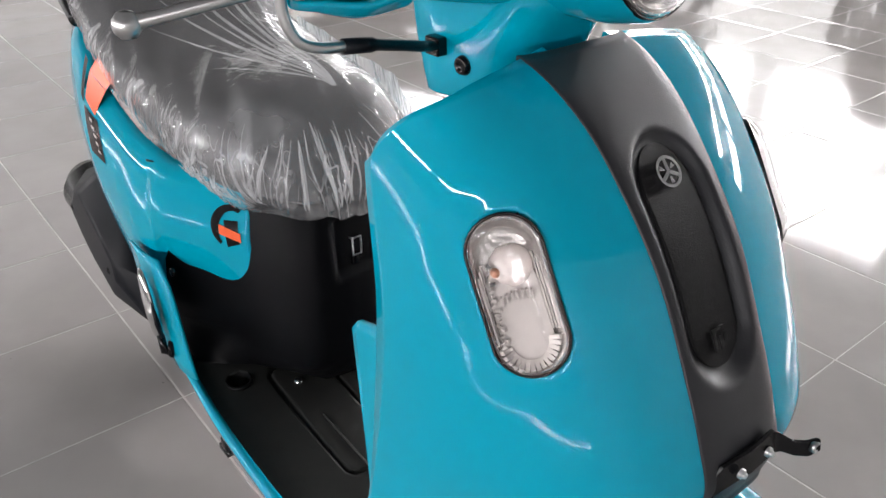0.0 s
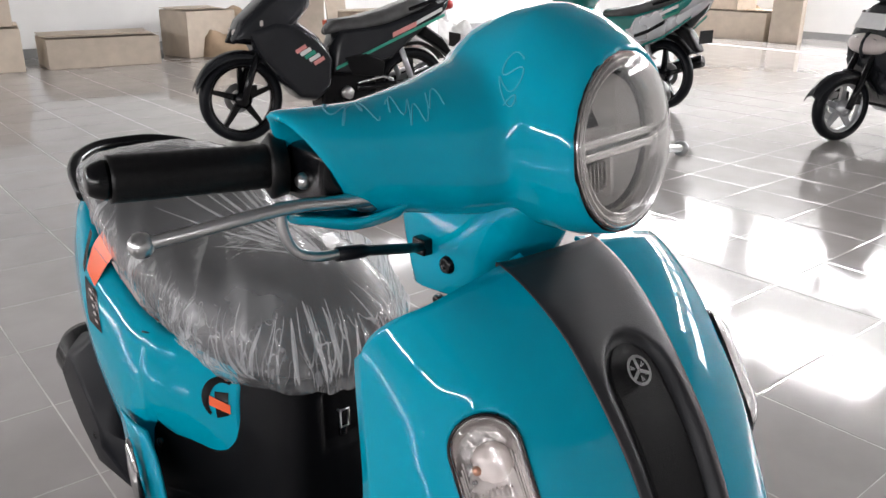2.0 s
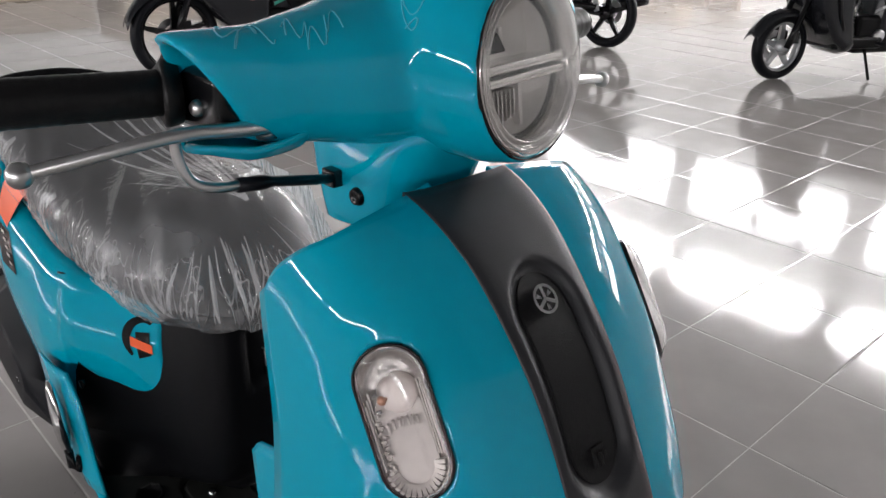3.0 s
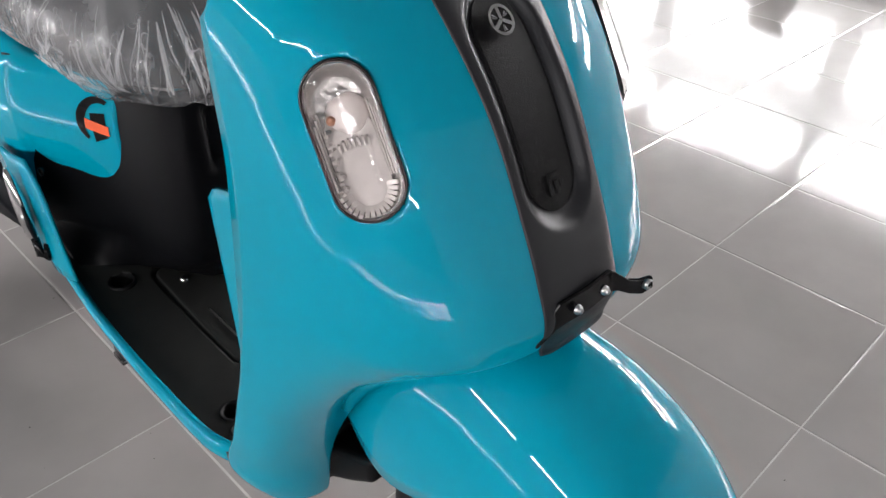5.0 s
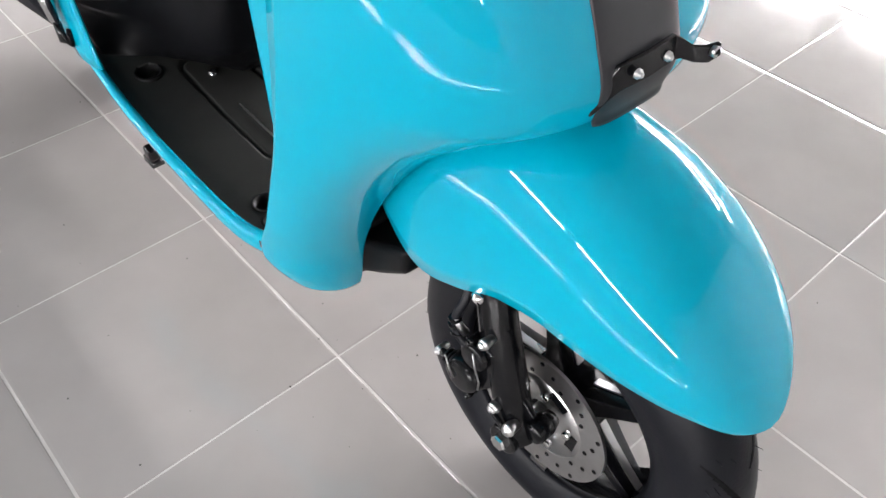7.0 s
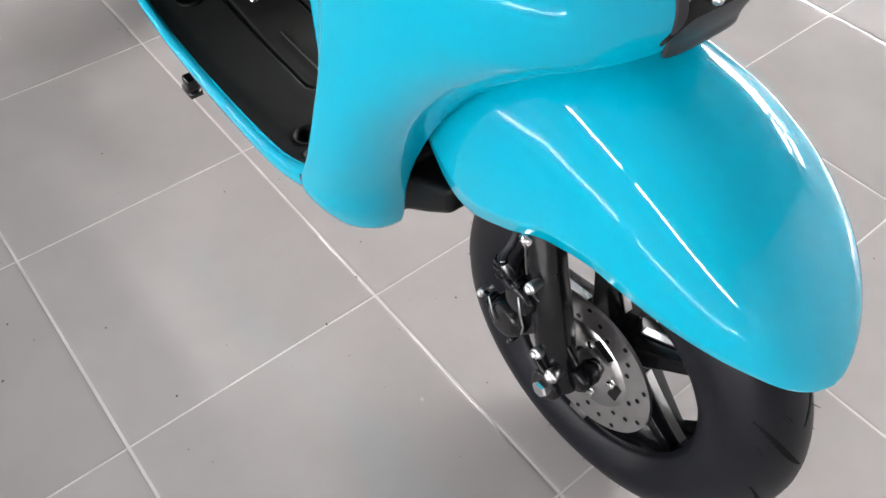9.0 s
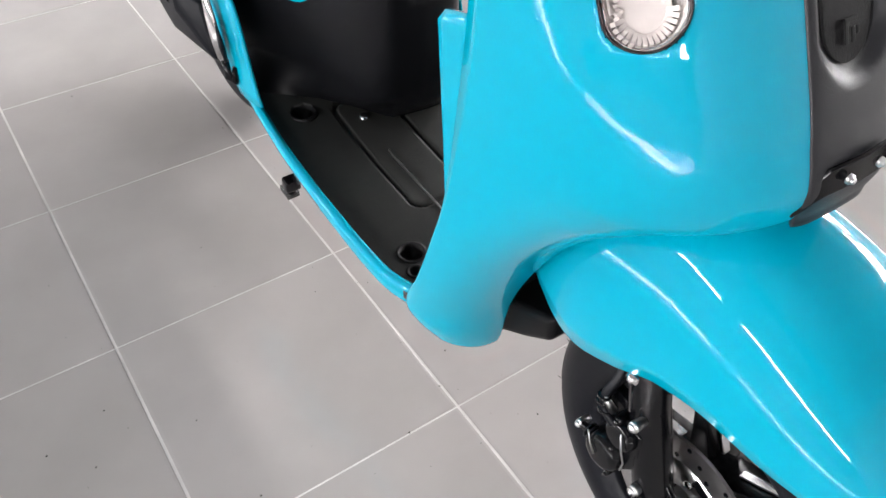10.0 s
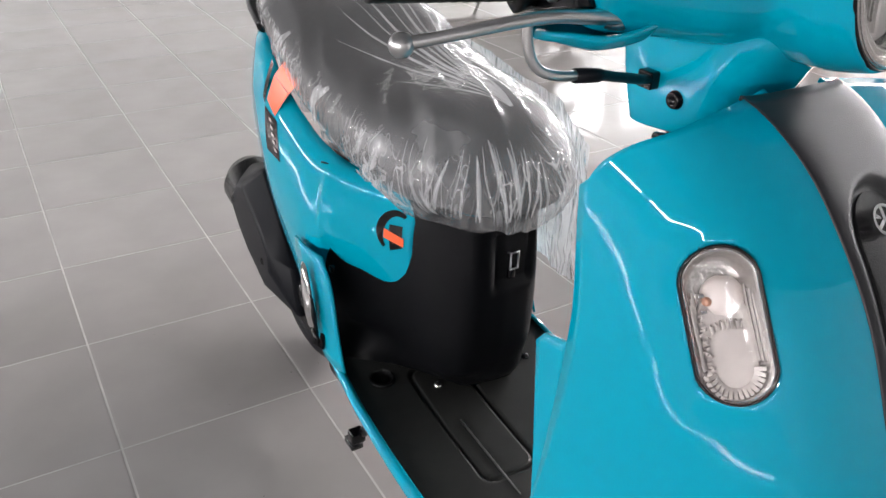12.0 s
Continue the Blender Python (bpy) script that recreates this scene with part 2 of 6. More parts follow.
def sheet(rows, close_u=False, close_v=False, bm=None):
    """A surface through rows of points."""
    bm = bm or bmesh.new()
    vs = [[bm.verts.new(p) for p in r] for r in rows]
    nr, nc = len(vs), len(vs[0])
    for i in range(nr if close_v else nr - 1):
        for j in range(nc if close_u else nc - 1):
            a, b, c, d = vs[i][j], vs[i][(j + 1) % nc], vs[(i + 1) % nr][(j + 1) % nc], vs[(i + 1) % nr][j]
            bm.faces.new((a, b, c, d))
    return bm


def loft(rings, caps=True, bm=None):
    """A tube-like solid through closed rings of points."""
    bm = bm or bmesh.new()
    vs = [[bm.verts.new(p) for p in r] for r in rings]
    n = len(vs[0])
    for a, b in zip(vs, vs[1:]):
        for j in range(n):
            bm.faces.new((a[j], a[(j + 1) % n], b[(j + 1) % n], b[j]))
    if caps:
        bm.faces.new(vs[0][::-1])
        bm.faces.new(vs[-1])
    return bm


def oval(n, rx, ry, power=2.0):
    out = []
    for i in range(n):
        a = 2 * math.pi * i / n
        c, s = math.cos(a), math.sin(a)
        out.append((rx * math.copysign(abs(c) ** (2 / power), c), ry * math.copysign(abs(s) ** (2 / power), s)))
    return out


def sweep(points, radius, n=12, bm=None, smooth_steps=0):
    """A round bar along points; radius may be a list."""
    pts = [Vector(p) for p in points]
    for _ in range(smooth_steps):
        q = [pts[0]]
        for a, b in zip(pts, pts[1:]):
            q += [a.lerp(b, 0.25), a.lerp(b, 0.75)]
        pts = q + [pts[-1]]
    rad = radius if isinstance(radius, (list, tuple)) else [radius] * len(pts)
    if len(rad) != len(pts):
        rad = [float(v) for v in np.interp(np.linspace(0, 1, len(pts)), np.linspace(0, 1, len(rad)), rad)]
    rings, up = [], Vector((0.13, 0.29, 0.95))
    for i, p in enumerate(pts):
        d = (pts[min(i + 1, len(pts) - 1)] - pts[max(i - 1, 0)]).normalized()
        side = d.cross(up).normalized()
        up = side.cross(d).normalized()
        rings.append([p + rad[i] * (math.cos(2 * math.pi * k / n) * side + math.sin(2 * math.pi * k / n) * up) for k in range(n)])
    return loft(rings, bm=bm)


def lathe(profile, n=48, axis="y", centre=(0, 0, 0), bm=None):
    """A body turned about an axis: profile of (radius, place along the axis)."""
    rings = []
    for r, h in profile:
        ring = []
        for k in range(n):
            a = 2 * math.pi * k / n
            c, s = r * math.cos(a), r * math.sin(a)
            p = {"x": (h, c, s), "y": (c, h, s), "z": (c, s, h)}[axis]
            ring.append(Vector(centre) + Vector(p))
        rings.append(ring)
    bm = loft(rings, caps=profile[0][0] > 1e-6 and profile[-1][0] > 1e-6, bm=bm)
    if profile[0][0] < 1e-6 or profile[-1][0] < 1e-6:
        bmesh.ops.remove_doubles(bm, verts=bm.verts, dist=1e-6)
    return bm


def ring_solid(profile, n=64, axis="y", centre=(0, 0, 0), bm=None):
    """A ring turned about an axis from a closed profile of (radius, place along the axis)."""
    bm = bm or bmesh.new()
    rings = []
    for k in range(n):
        a = 2 * math.pi * k / n
        ring = []
        for r, h in profile:
            c, s = r * math.cos(a), r * math.sin(a)
            ring.append(bm.verts.new(Vector(centre) + Vector({"x": (h, c, s), "y": (c, h, s), "z": (c, s, h)}[axis])))
        rings.append(ring)
    m = len(profile)
    for i in range(n):
        for j in range(m):
            bm.faces.new((rings[i][j], rings[i][(j + 1) % m], rings[(i + 1) % n][(j + 1) % m], rings[(i + 1) % n][j]))
    return bm


def box(lo, hi, bm=None, m=None):
    bm = bm or bmesh.new()
    r = bmesh.ops.create_cube(bm, size=1)
    mt = Matrix.Translation([(a + b) / 2 for a, b in zip(lo, hi)]) @ Matrix.Diagonal((*[b - a for a, b in zip(lo, hi)], 1))
    bmesh.ops.transform(bm, matrix=(m or Matrix()) @ mt, verts=r["verts"])
    return bm


def mirrored(ob, name=None):
    """The same part on the other side of its thing."""
    o = ob.copy()
    o.data = ob.data.copy()
    o.data.transform(Matrix.Scale(-1, 4, (0, 1, 0)))
    o.data.flip_normals()
    scene.collection.objects.link(o)
    o.matrix_basis = ob.matrix_basis.copy()
    t = o.matrix_basis.translation
    o.matrix_basis.translation = (t.x, -t.y, t.z)
    return o


def thing(name, label, category, m=None, group=""):
    e = new(name)
    e.empty_display_size = 0.1
    if m is not None:
        e.matrix_basis = m
    return tagged(e, label, category, group)


# ---- the hall ----
W, E_, S_, N_, H_ = ROOM


def wall_with_openings(name, along, fixed, a0, a1, inward, openings, paint, look_of, thickness=0.22):
    """A wall along x or y, cut by openings (a0, a1, z0, z1); built from butted blocks in one mesh."""
    bm = bmesh.new()
    o0, o1 = (fixed - thickness, fixed) if inward > 0 else (fixed, fixed + thickness)
    cuts = sorted({a0, a1, *[o[0] for o in openings], *[o[1] for o in openings]})
    for lo, hi in zip(cuts, cuts[1:]):
        mid = (lo + hi) / 2
        spans, z = [], 0.0
        for o in sorted([o for o in openings if o[0] < mid < o[1]], key=lambda o: o[2]):
            spans.append((z, o[2]))
            z = o[3]
        spans.append((z, H_))
        for z0, z1 in spans:
            if z1 - z0 > 0.001:
                if along == "x":
                    box((lo, o0, z0), (hi, o1, z1), bm)
                else:
                    box((o0, lo, z0), (o1, hi, z1), bm)
    bmesh.ops.remove_doubles(bm, verts=bm.verts, dist=0.0005)
    ob = part(name, bm, paint, smooth=False)
    return tagged(ob, look_of, "wall", kind="structure")


def window(name, along, fixed, a0, a1, z0, z1):
    e = thing(name, "window strip in a grey aluminium frame", "window")
    tagged(e, kind="structure")
    bm = bmesh.new()
    n = max(1, round((a1 - a0) / 1.1))

    def bar(p0, p1, q0, q1):
        if along == "x":
            box((p0, fixed - 0.03, q0), (p1, fixed + 0.03, q1), bm)
        else:
            box((fixed - 0.03, p0, q0), (fixed + 0.03, p1, q1), bm)
    bar(a0, a1, z0, z0 + 0.05)
    bar(a0, a1, z1 - 0.05, z1)
    for i in range(n + 1):
        c = a0 + (a1 - a0) * i / n
        c0, c1 = max(a0, c - 0.025), min(a1, c + 0.025)
        bar(c0, c1, z0 + 0.05, z1 - 0.05)
    part("window_frame", bm, FRAME_ALU, e, smooth=False)
    for i in range(n):
        c0, c1 = a0 + (a1 - a0) * i / n + 0.03, a0 + (a1 - a0) * (i + 1) / n - 0.03
        lo, hi = ((c0, fixed - 0.004, z0 + 0.055), (c1, fixed + 0.004, z1 - 0.055)) if along == "x" else ((fixed - 0.004, c0, z0 + 0.055), (fixed + 0.004, c1, z1 - 0.055))
        pane = part("pane", box(lo, hi), LENS, e, smooth=False)
        pane.visible_shadow = False
    return e


north_open = [(-9.7, -6.75, 3.2, 4.05), (-6.35, -3.6, 3.2, 4.05), (-3.2, -0.6, 3.2, 4.05), (-0.2, 2.4, 3.2, 4.05), (2.8, 5.4, 3.2, 4.05)]
west_open = [(7.2, 9.5, 3.2, 4.05), (9.9, 12.0, 3.2, 4.05)]
south_open = [(-9.4, -1.3, 1.45, 1.62), (-0.8, 7.0, 1.45, 1.62)]
wall_with_openings("wall_north", "x", N_, W - 0.22, E_ + 0.22, -1, north_open, WALL_PAINT, "white painted plaster wall of the hall")
# south and east walls stay out of view; their greys only shape bounce and reflections
wall_with_openings("wall_south", "x", S_, W - 0.22, E_ + 0.22, 1, south_open, GREY_PAINT, "unseen south wall, made grey to darken reflections")
wall_with_openings("wall_west", "y", W, S_, N_, 1, west_open, WALL_PAINT, "white painted plaster wall of the hall")
wall_with_openings("wall_east", "y", E_, S_, N_, -1, [], PALE_PAINT, "unseen east wall, made pale grey to soften reflections")
for k, (a, b, c, d) in enumerate(north_open + south_open):
    window("window_%d" % (k + 1), "x", N_ + 0.1 if k < 5 else S_ - 0.1, a, b, c, d)
for k, (a, b, c, d) in enumerate(west_open):
    window("window_%d" % (k + 8), "y", W - 0.1, a, b, c, d)
tagged(part("ceiling", box((W - 0.22, S_ - 0.22, H_), (E_ + 0.22, N_ + 0.22, H_ + 0.2)), CEIL_PAINT, smooth=False), "unseen roof, made dark grey for darker reflections", "ceiling", kind="structure")
bm = bmesh.new()
box((W, N_ - 0.015, 0), (E_, N_, 0.11), bm)
box((W, S_, 0), (W + 0.015, N_ - 0.015, 0.11), bm)
tagged(part("baseboard", bm, SKIRTING, smooth=False), "grey skirting along the wall", "baseboard", kind="structure")
for a, b, c, d in north_open:
    window_lamp(((a + b) / 2, N_ + 0.02, (c + d) / 2), ((a + b) / 2, 0, (c + d) / 2 - 1.5), b - a - 0.1, d - c - 0.1, NORTH_W)
for a, b, c, d in south_open:
    window_lamp(((a + b) / 2, S_ - 0.02, (c + d) / 2), ((a + b) / 2, 5, (c + d) / 2 - 0.6), b - a - 0.1, d - c - 0.04, SOUTH_W)
for a, b, c, d in west_open:
    window_lamp((W - 0.02, (a + b) / 2, (c + d) / 2), (0, (a + b) / 2, (c + d) / 2 - 1.5), b - a - 0.1, d - c - 0.1, WEST_W)


def ceiling_light(x, y, turn=0):
    e = thing("ceiling_light", "added unseen batten with two tubes that brighten the far wall", "ceiling light", pose(x, y, H_, 0, 0, turn), "rows of ceiling lights")
    soft_edges(part("housing", box((-1.2, -0.06, -0.05), (1.2, 0.06, 0.0)), CEIL_PAINT, e, smooth=False), 0.006)
    for off in (-0.035, 0.035):
        part("tube", sweep([(-1.17, off, -0.075), (1.17, off, -0.075)], 0.018, 14), TUBE_GLOW, e, "glowing white tube")
    return e


# unseen rows close to the north wall, added to brighten the far walls
for y in (11.4, 11.95):
    for x in (-7.5, -4.7, -1.9, 0.9, 3.7):
        ceiling_light(x, y)


# ---- the scooter ----
SC = thing("scooter", "teal retro scooter with black trim, plastic-wrapped seat", "scooter", pose(0, 0.092, 0))

# front cover: at each height the section runs from the middle (or the wheel arch) round to the rim
MID_X = [(0.20, 0.05), (0.25, 0.083), (0.33, 0.10), (0.42, 0.135), (0.50, 0.185), (0.55, 0.232), (0.60, 0.300), (0.635, 0.352), (0.66, 0.357), (0.70, 0.345), (0.757, 0.320), (0.82, 0.288), (0.882, 0.241), (0.915, 0.208), (0.94, 0.168), (0.955, 0.12)]
MID_Y = [(0.20, 0.10), (0.25, 0.096), (0.33, 0.098), (0.42, 0.096), (0.50, 0.088), (0.55, 0.072), (0.60, 0.040), (0.635, 0.0), (0.96, 0.0)]
RIM_X = [(0.24, 0.045), (0.27, 0.02), (0.31, 0.012), (0.38, 0.04), (0.45, 0.065), (0.53, 0.088), (0.62, 0.098), (0.75, 0.105), (0.86, 0.09), (0.90, 0.083), (0.95, 0.075)]
RIM_Y = [(0.24, 0.135), (0.26, 0.165), (0.31, 0.186), (0.45, 0.188), (0.62, 0.183), (0.75, 0.178), (0.82, 0.175), (0.88, 0.170), (0.92, 0.158), (0.955, 0.135)]
TOP_Z = [(0.0, 0.949), (0.4, 0.941), (0.7, 0.928), (0.84, 0.918), (0.93, 0.905), (0.97, 0.893), (1.0, 0.872)]


def cover_point(z, f, grow=0.0):
    """A point of the front cover at height z, f from 0 (middle) to 1 (rim), on the scooter's right."""
    xm, ym, xr, yr = ease(MID_X, z), ease(MID_Y, z), ease(RIM_X, z), ease(RIM_Y, z)
    p = 2.0 / ease([(0.45, 2.2), (0.60, 2.6), (0.72, 2.95), (0.96, 3.0)], z)
    a = f * math.pi / 2
    x = xr + (xm - xr) * math.cos(a) ** p
    y = ym + (yr - ym) * math.sin(a) ** p
    return Vector((x + grow * math.cos(a), -(y + grow * math.sin(a)), z))


def cover_at(y, z, grow=0.0):
    """The cover's point at a given distance from the middle."""
    lo, hi = 0.0, 1.0
    for _ in range(30):
        f = (lo + hi) / 2
        if -cover_point(z, f).y < y:
            lo = f
        else:
            hi = f
    return cover_point(z, f, grow)


def middle_share(z, limit):
    """The share of the section that the centre strip covers."""
    lo, hi = 0.0, 1.0
    for _ in range(24):
        f = (lo + hi) / 2
        if -cover_point(z, f).y < limit:
            lo = f
        else:
            hi = f
    return lo


def cover_rows(z_low, limit):
    starts = [(0.60, 0.0), (0.66, middle_share(0.7, limit)), (0.96, middle_share(0.9, limit))]
    rows = []
    for i in range(161):
        v = i / 160
        row = []
        for j in range(91):
            f = j / 90
            zt = ease(TOP_Z, f)
            z = zt + (z_low - zt) * v
            start = ease(starts, z)
            row.append(cover_point(z, start + (1 - start) * f))
        rows.append(row)
    return rows


def signal_frame():
    """Where the turn signal sits in the cover: its z axis points out."""
    top, low = Vector((0.1955, -0.1450, 0.868)), Vector((0.2605, -0.1512, 0.766))
    up = (top - low).normalized()
    out = Vector((0.75, -0.56, 0.36))
    out = (out - up * out.dot(up)).normalized()
    side = up.cross(out)
    m = Matrix((side, up, out)).transposed().to_4x4()
    mid = (top + low) / 2
    m.translation = cover_at(-mid.y, mid.z)
    return m


SIG_HALF, SIG_R = 0.0585, 0.0265
bm = sheet(cover_rows(0.245, 0.046))
inv = signal_frame().inverted()


def signal_gap(co):
    q = inv @ co
    if abs(q.z) > 0.06:
        return 1.0, q
    yy = max(-(SIG_HALF - SIG_R), min(SIG_HALF - SIG_R, q.y))
    return math.hypot(q.x, q.y - yy) - SIG_R, q


NEAR = np.array([tuple(inv @ v.co) for v in bm.verts])
NEAR = NEAR[np.abs(NEAR[:, 2]) < 0.05]


def skin_height(x, y):
    """How high the cover's skin lies over the signal's frame."""
    d2 = (NEAR[:, 0] - x) ** 2 + (NEAR[:, 1] - y) ** 2
    k = np.argsort(d2)[:4]
    w = 1.0 / (d2[k] + 1e-7)
    return float((NEAR[k, 2] * w).sum() / w.sum())


bm.free()


DISH_WIDE, DISH_DEEP = 0.036, 0.0044


def cover_half(limit):
    """One half of the cover, cut out for its turn signal."""
    bm = sheet(cover_rows(0.245, limit))
    for v in bm.verts:
        d, q = signal_gap(v.co)
        if abs(d) < 0.0022:
            yy = max(-(SIG_HALF - SIG_R), min(SIG_HALF - SIG_R, q.y))
            r = Vector((q.x, q.y - yy, 0)).normalized()
            q = q - r * d
            q.z = skin_height(q.x, q.y)
            v.co = signal_frame() @ q
    sink = signal_frame().to_3x3() @ Vector((0, 0, -1))
    moves = [(v, *signal_gap(v.co)) for v in bm.verts]
    for v, d, q in moves:  # the shallow dish that the signal sits in, widest on the outer side
        yy = max(-(SIG_HALF - SIG_R), min(SIG_HALF - SIG_R, q.y))
        r = Vector((q.x, q.y - yy)).normalized() if d < 0.9 else Vector((1, 0))
        outer = max(0.0, min(1.0, 0.5 - 0.62 * r.x)) ** 1.3
        u = min(1.0, max(0.0, d / (DISH_WIDE * (0.36 + 0.64 * outer))))
        if u < 1:
            v.co += sink * DISH_DEEP * (0.08 + 0.92 * outer) * (1 - u * u * (3 - 2 * u))
    bmesh.ops.delete(bm, geom=[f for f in bm.faces if signal_gap(f.calc_center_median())[0] < 0.0008], context="FACES")
    return bm


thick(part("front_panel", cover_half(0.046), TEAL, SC, "glossy teal front cover half"), 0.004)
other = cover_half(0.035)
bmesh.ops.scale(other, vec=(1, -1, 1), verts=other.verts)
thick(part("front_panel", other, TEAL, SC, "glossy teal front cover half"), 0.004)


# black centre strip, a little proud, with its recessed badge panel
def strip_half(z):
    return ease([(0.63, 0.046), (0.66, 0.050), (0.80, 0.052), (0.90, 0.056), (0.935, 0.060), (0.952, 0.062)], z)


rows = []
for i in range(97):
    z = 0.948 - (0.948 - 0.628) * i / 96
    row = []
    for j in range(45):
        s = -1 + 2 * j / 44
        yy = s * (strip_half(z) - 0.004) - 0.010
        q = cover_at(abs(yy) + 1e-5, max(z, 0.636), 0.0)
        lift = 0.003 * (1 - abs(s) ** 8) + 0.0007
        cut = 0.0
        zz = z
        # the long rounded recess
        u = max(0.7695, min(0.8635, zz))
        d = math.hypot(yy + 0.011, zz - u)
        e = min(1, max(0, (d - 0.029) / 0.0105))
        cut = 0.0095 * (1 - e * e * (3 - 2 * e))
        row.append(Vector((q.x + lift - cut, math.copysign(q.y, yy), z)))
    rows.append(row)
strip = thick(part("centre_strip", sheet(rows), MATTE_BLACK, SC, "matte black centre strip with a long recess"), 0.004)
# badge panel inside the recess
rows = []
for i in range(61):
    a = 0.5 - 0.5 * math.cos(math.pi * i / 60)
    z = 0.8908 - (0.8908 - 0.7422) * a
    u = max(0.7695, min(0.8635, z))
    half = math.sqrt(max(0.0, 0.0275 ** 2 - (z - u) ** 2))
    rows.append([Vector((cover_at(abs(s * half - 0.011) + 1e-5, z).x - 0.0042, s * half - 0.011, z)) for s in (-1, -0.9, -0.75, -0.4, 0, 0.4, 0.75, 0.9, 1)])
thick(part("badge_panel", sheet(rows), DARK_PLASTIC, strip, "satin black inset panel"), 0.005)


def facing(z, out=0.0):
    """A frame on the middle of the cover: its z axis points out of the surface."""
    p = cover_at(1e-5, z)
    t = (cover_at(1e-5, z + 0.01) - cover_at(1e-5, z - 0.01)).normalized()
    t.y = 0
    t.normalize()
    nrm = Vector((t.z, 0, -t.x))
    if nrm.x < 0:
        nrm = -nrm
    m = Matrix((Vector((0, 1, 0)), t, nrm)).transposed().to_4x4()
    m.translation = p + nrm * out + Vector((0, -0.011, 0))
    return m


badge = bmesh.new()
ring_solid([(0.0165, 0), (0.0165, 0.003), (0.0132, 0.003), (0.0132, 0)], 40, "z", bm=badge)
for k in range(3):
    a = math.pi / 2 + k * 2 * math.pi / 3
    box((-0.0021, 0.0, 0.0005), (0.0021, 0.0145, 0.0028), badge, Matrix.Rotation(a - math.pi / 2, 4, "Z"))
    for sgn in (-1, 1):
        box((-0.001, 0.002, 0.0005), (0.001, 0.009, 0.0024), badge, Matrix.Rotation(a - math.pi / 2, 4, "Z") @ Matrix.Translation((sgn * 0.003, 0.001, 0)) @ Matrix.Rotation(sgn * -0.8, 4, "Z"))
bmesh.ops.transform(badge, matrix=facing(0.8745, 0.0005) @ Matrix.Scale(0.76, 4), verts=badge.verts)
part("emblem", badge, CHROME, strip, "round silver emblem", smooth=False)
mark = bmesh.new()
box((-0.010, -0.012, 0), (-0.005, 0.010, 0.0016), mark)
box((-0.010, 0.006, 0), (0.008, 0.011, 0.0016), mark)
box((-0.001, -0.012, 0), (0.004, 0.002, 0.0016), mark)
box((0.006, -0.006, 0), (0.011, 0.002, 0.0016), mark)
bmesh.ops.transform(mark, matrix=facing(0.764, -0.0020) @ Matrix.Scale(0.78, 4), verts=mark.verts)
soft_edges(part("embossed_mark", mark, DARK_PLASTIC, strip, "small raised black mark", smooth=False), 0.0008)


# turn signals let into the cover
def capsule(n, half_len, r):
    out = []
    for k in range(n):
        a = 2 * math.pi * k / n
        out.append((r * math.cos(a), r * math.sin(a) + math.copysign(half_len - r, math.sin(a))))
    return out


SIGNAL_SILVER = mat("signal_reflector", (0.47, 0.445, 0.43), 0.22, 0.75, vary=0.3, scale=90, bump=0.5, bump_scale=260)
SIGNAL_WHITE = mat("signal_diffuser", (0.40, 0.365, 0.345), 0.4, 0.1, vary=0.14, scale=70)


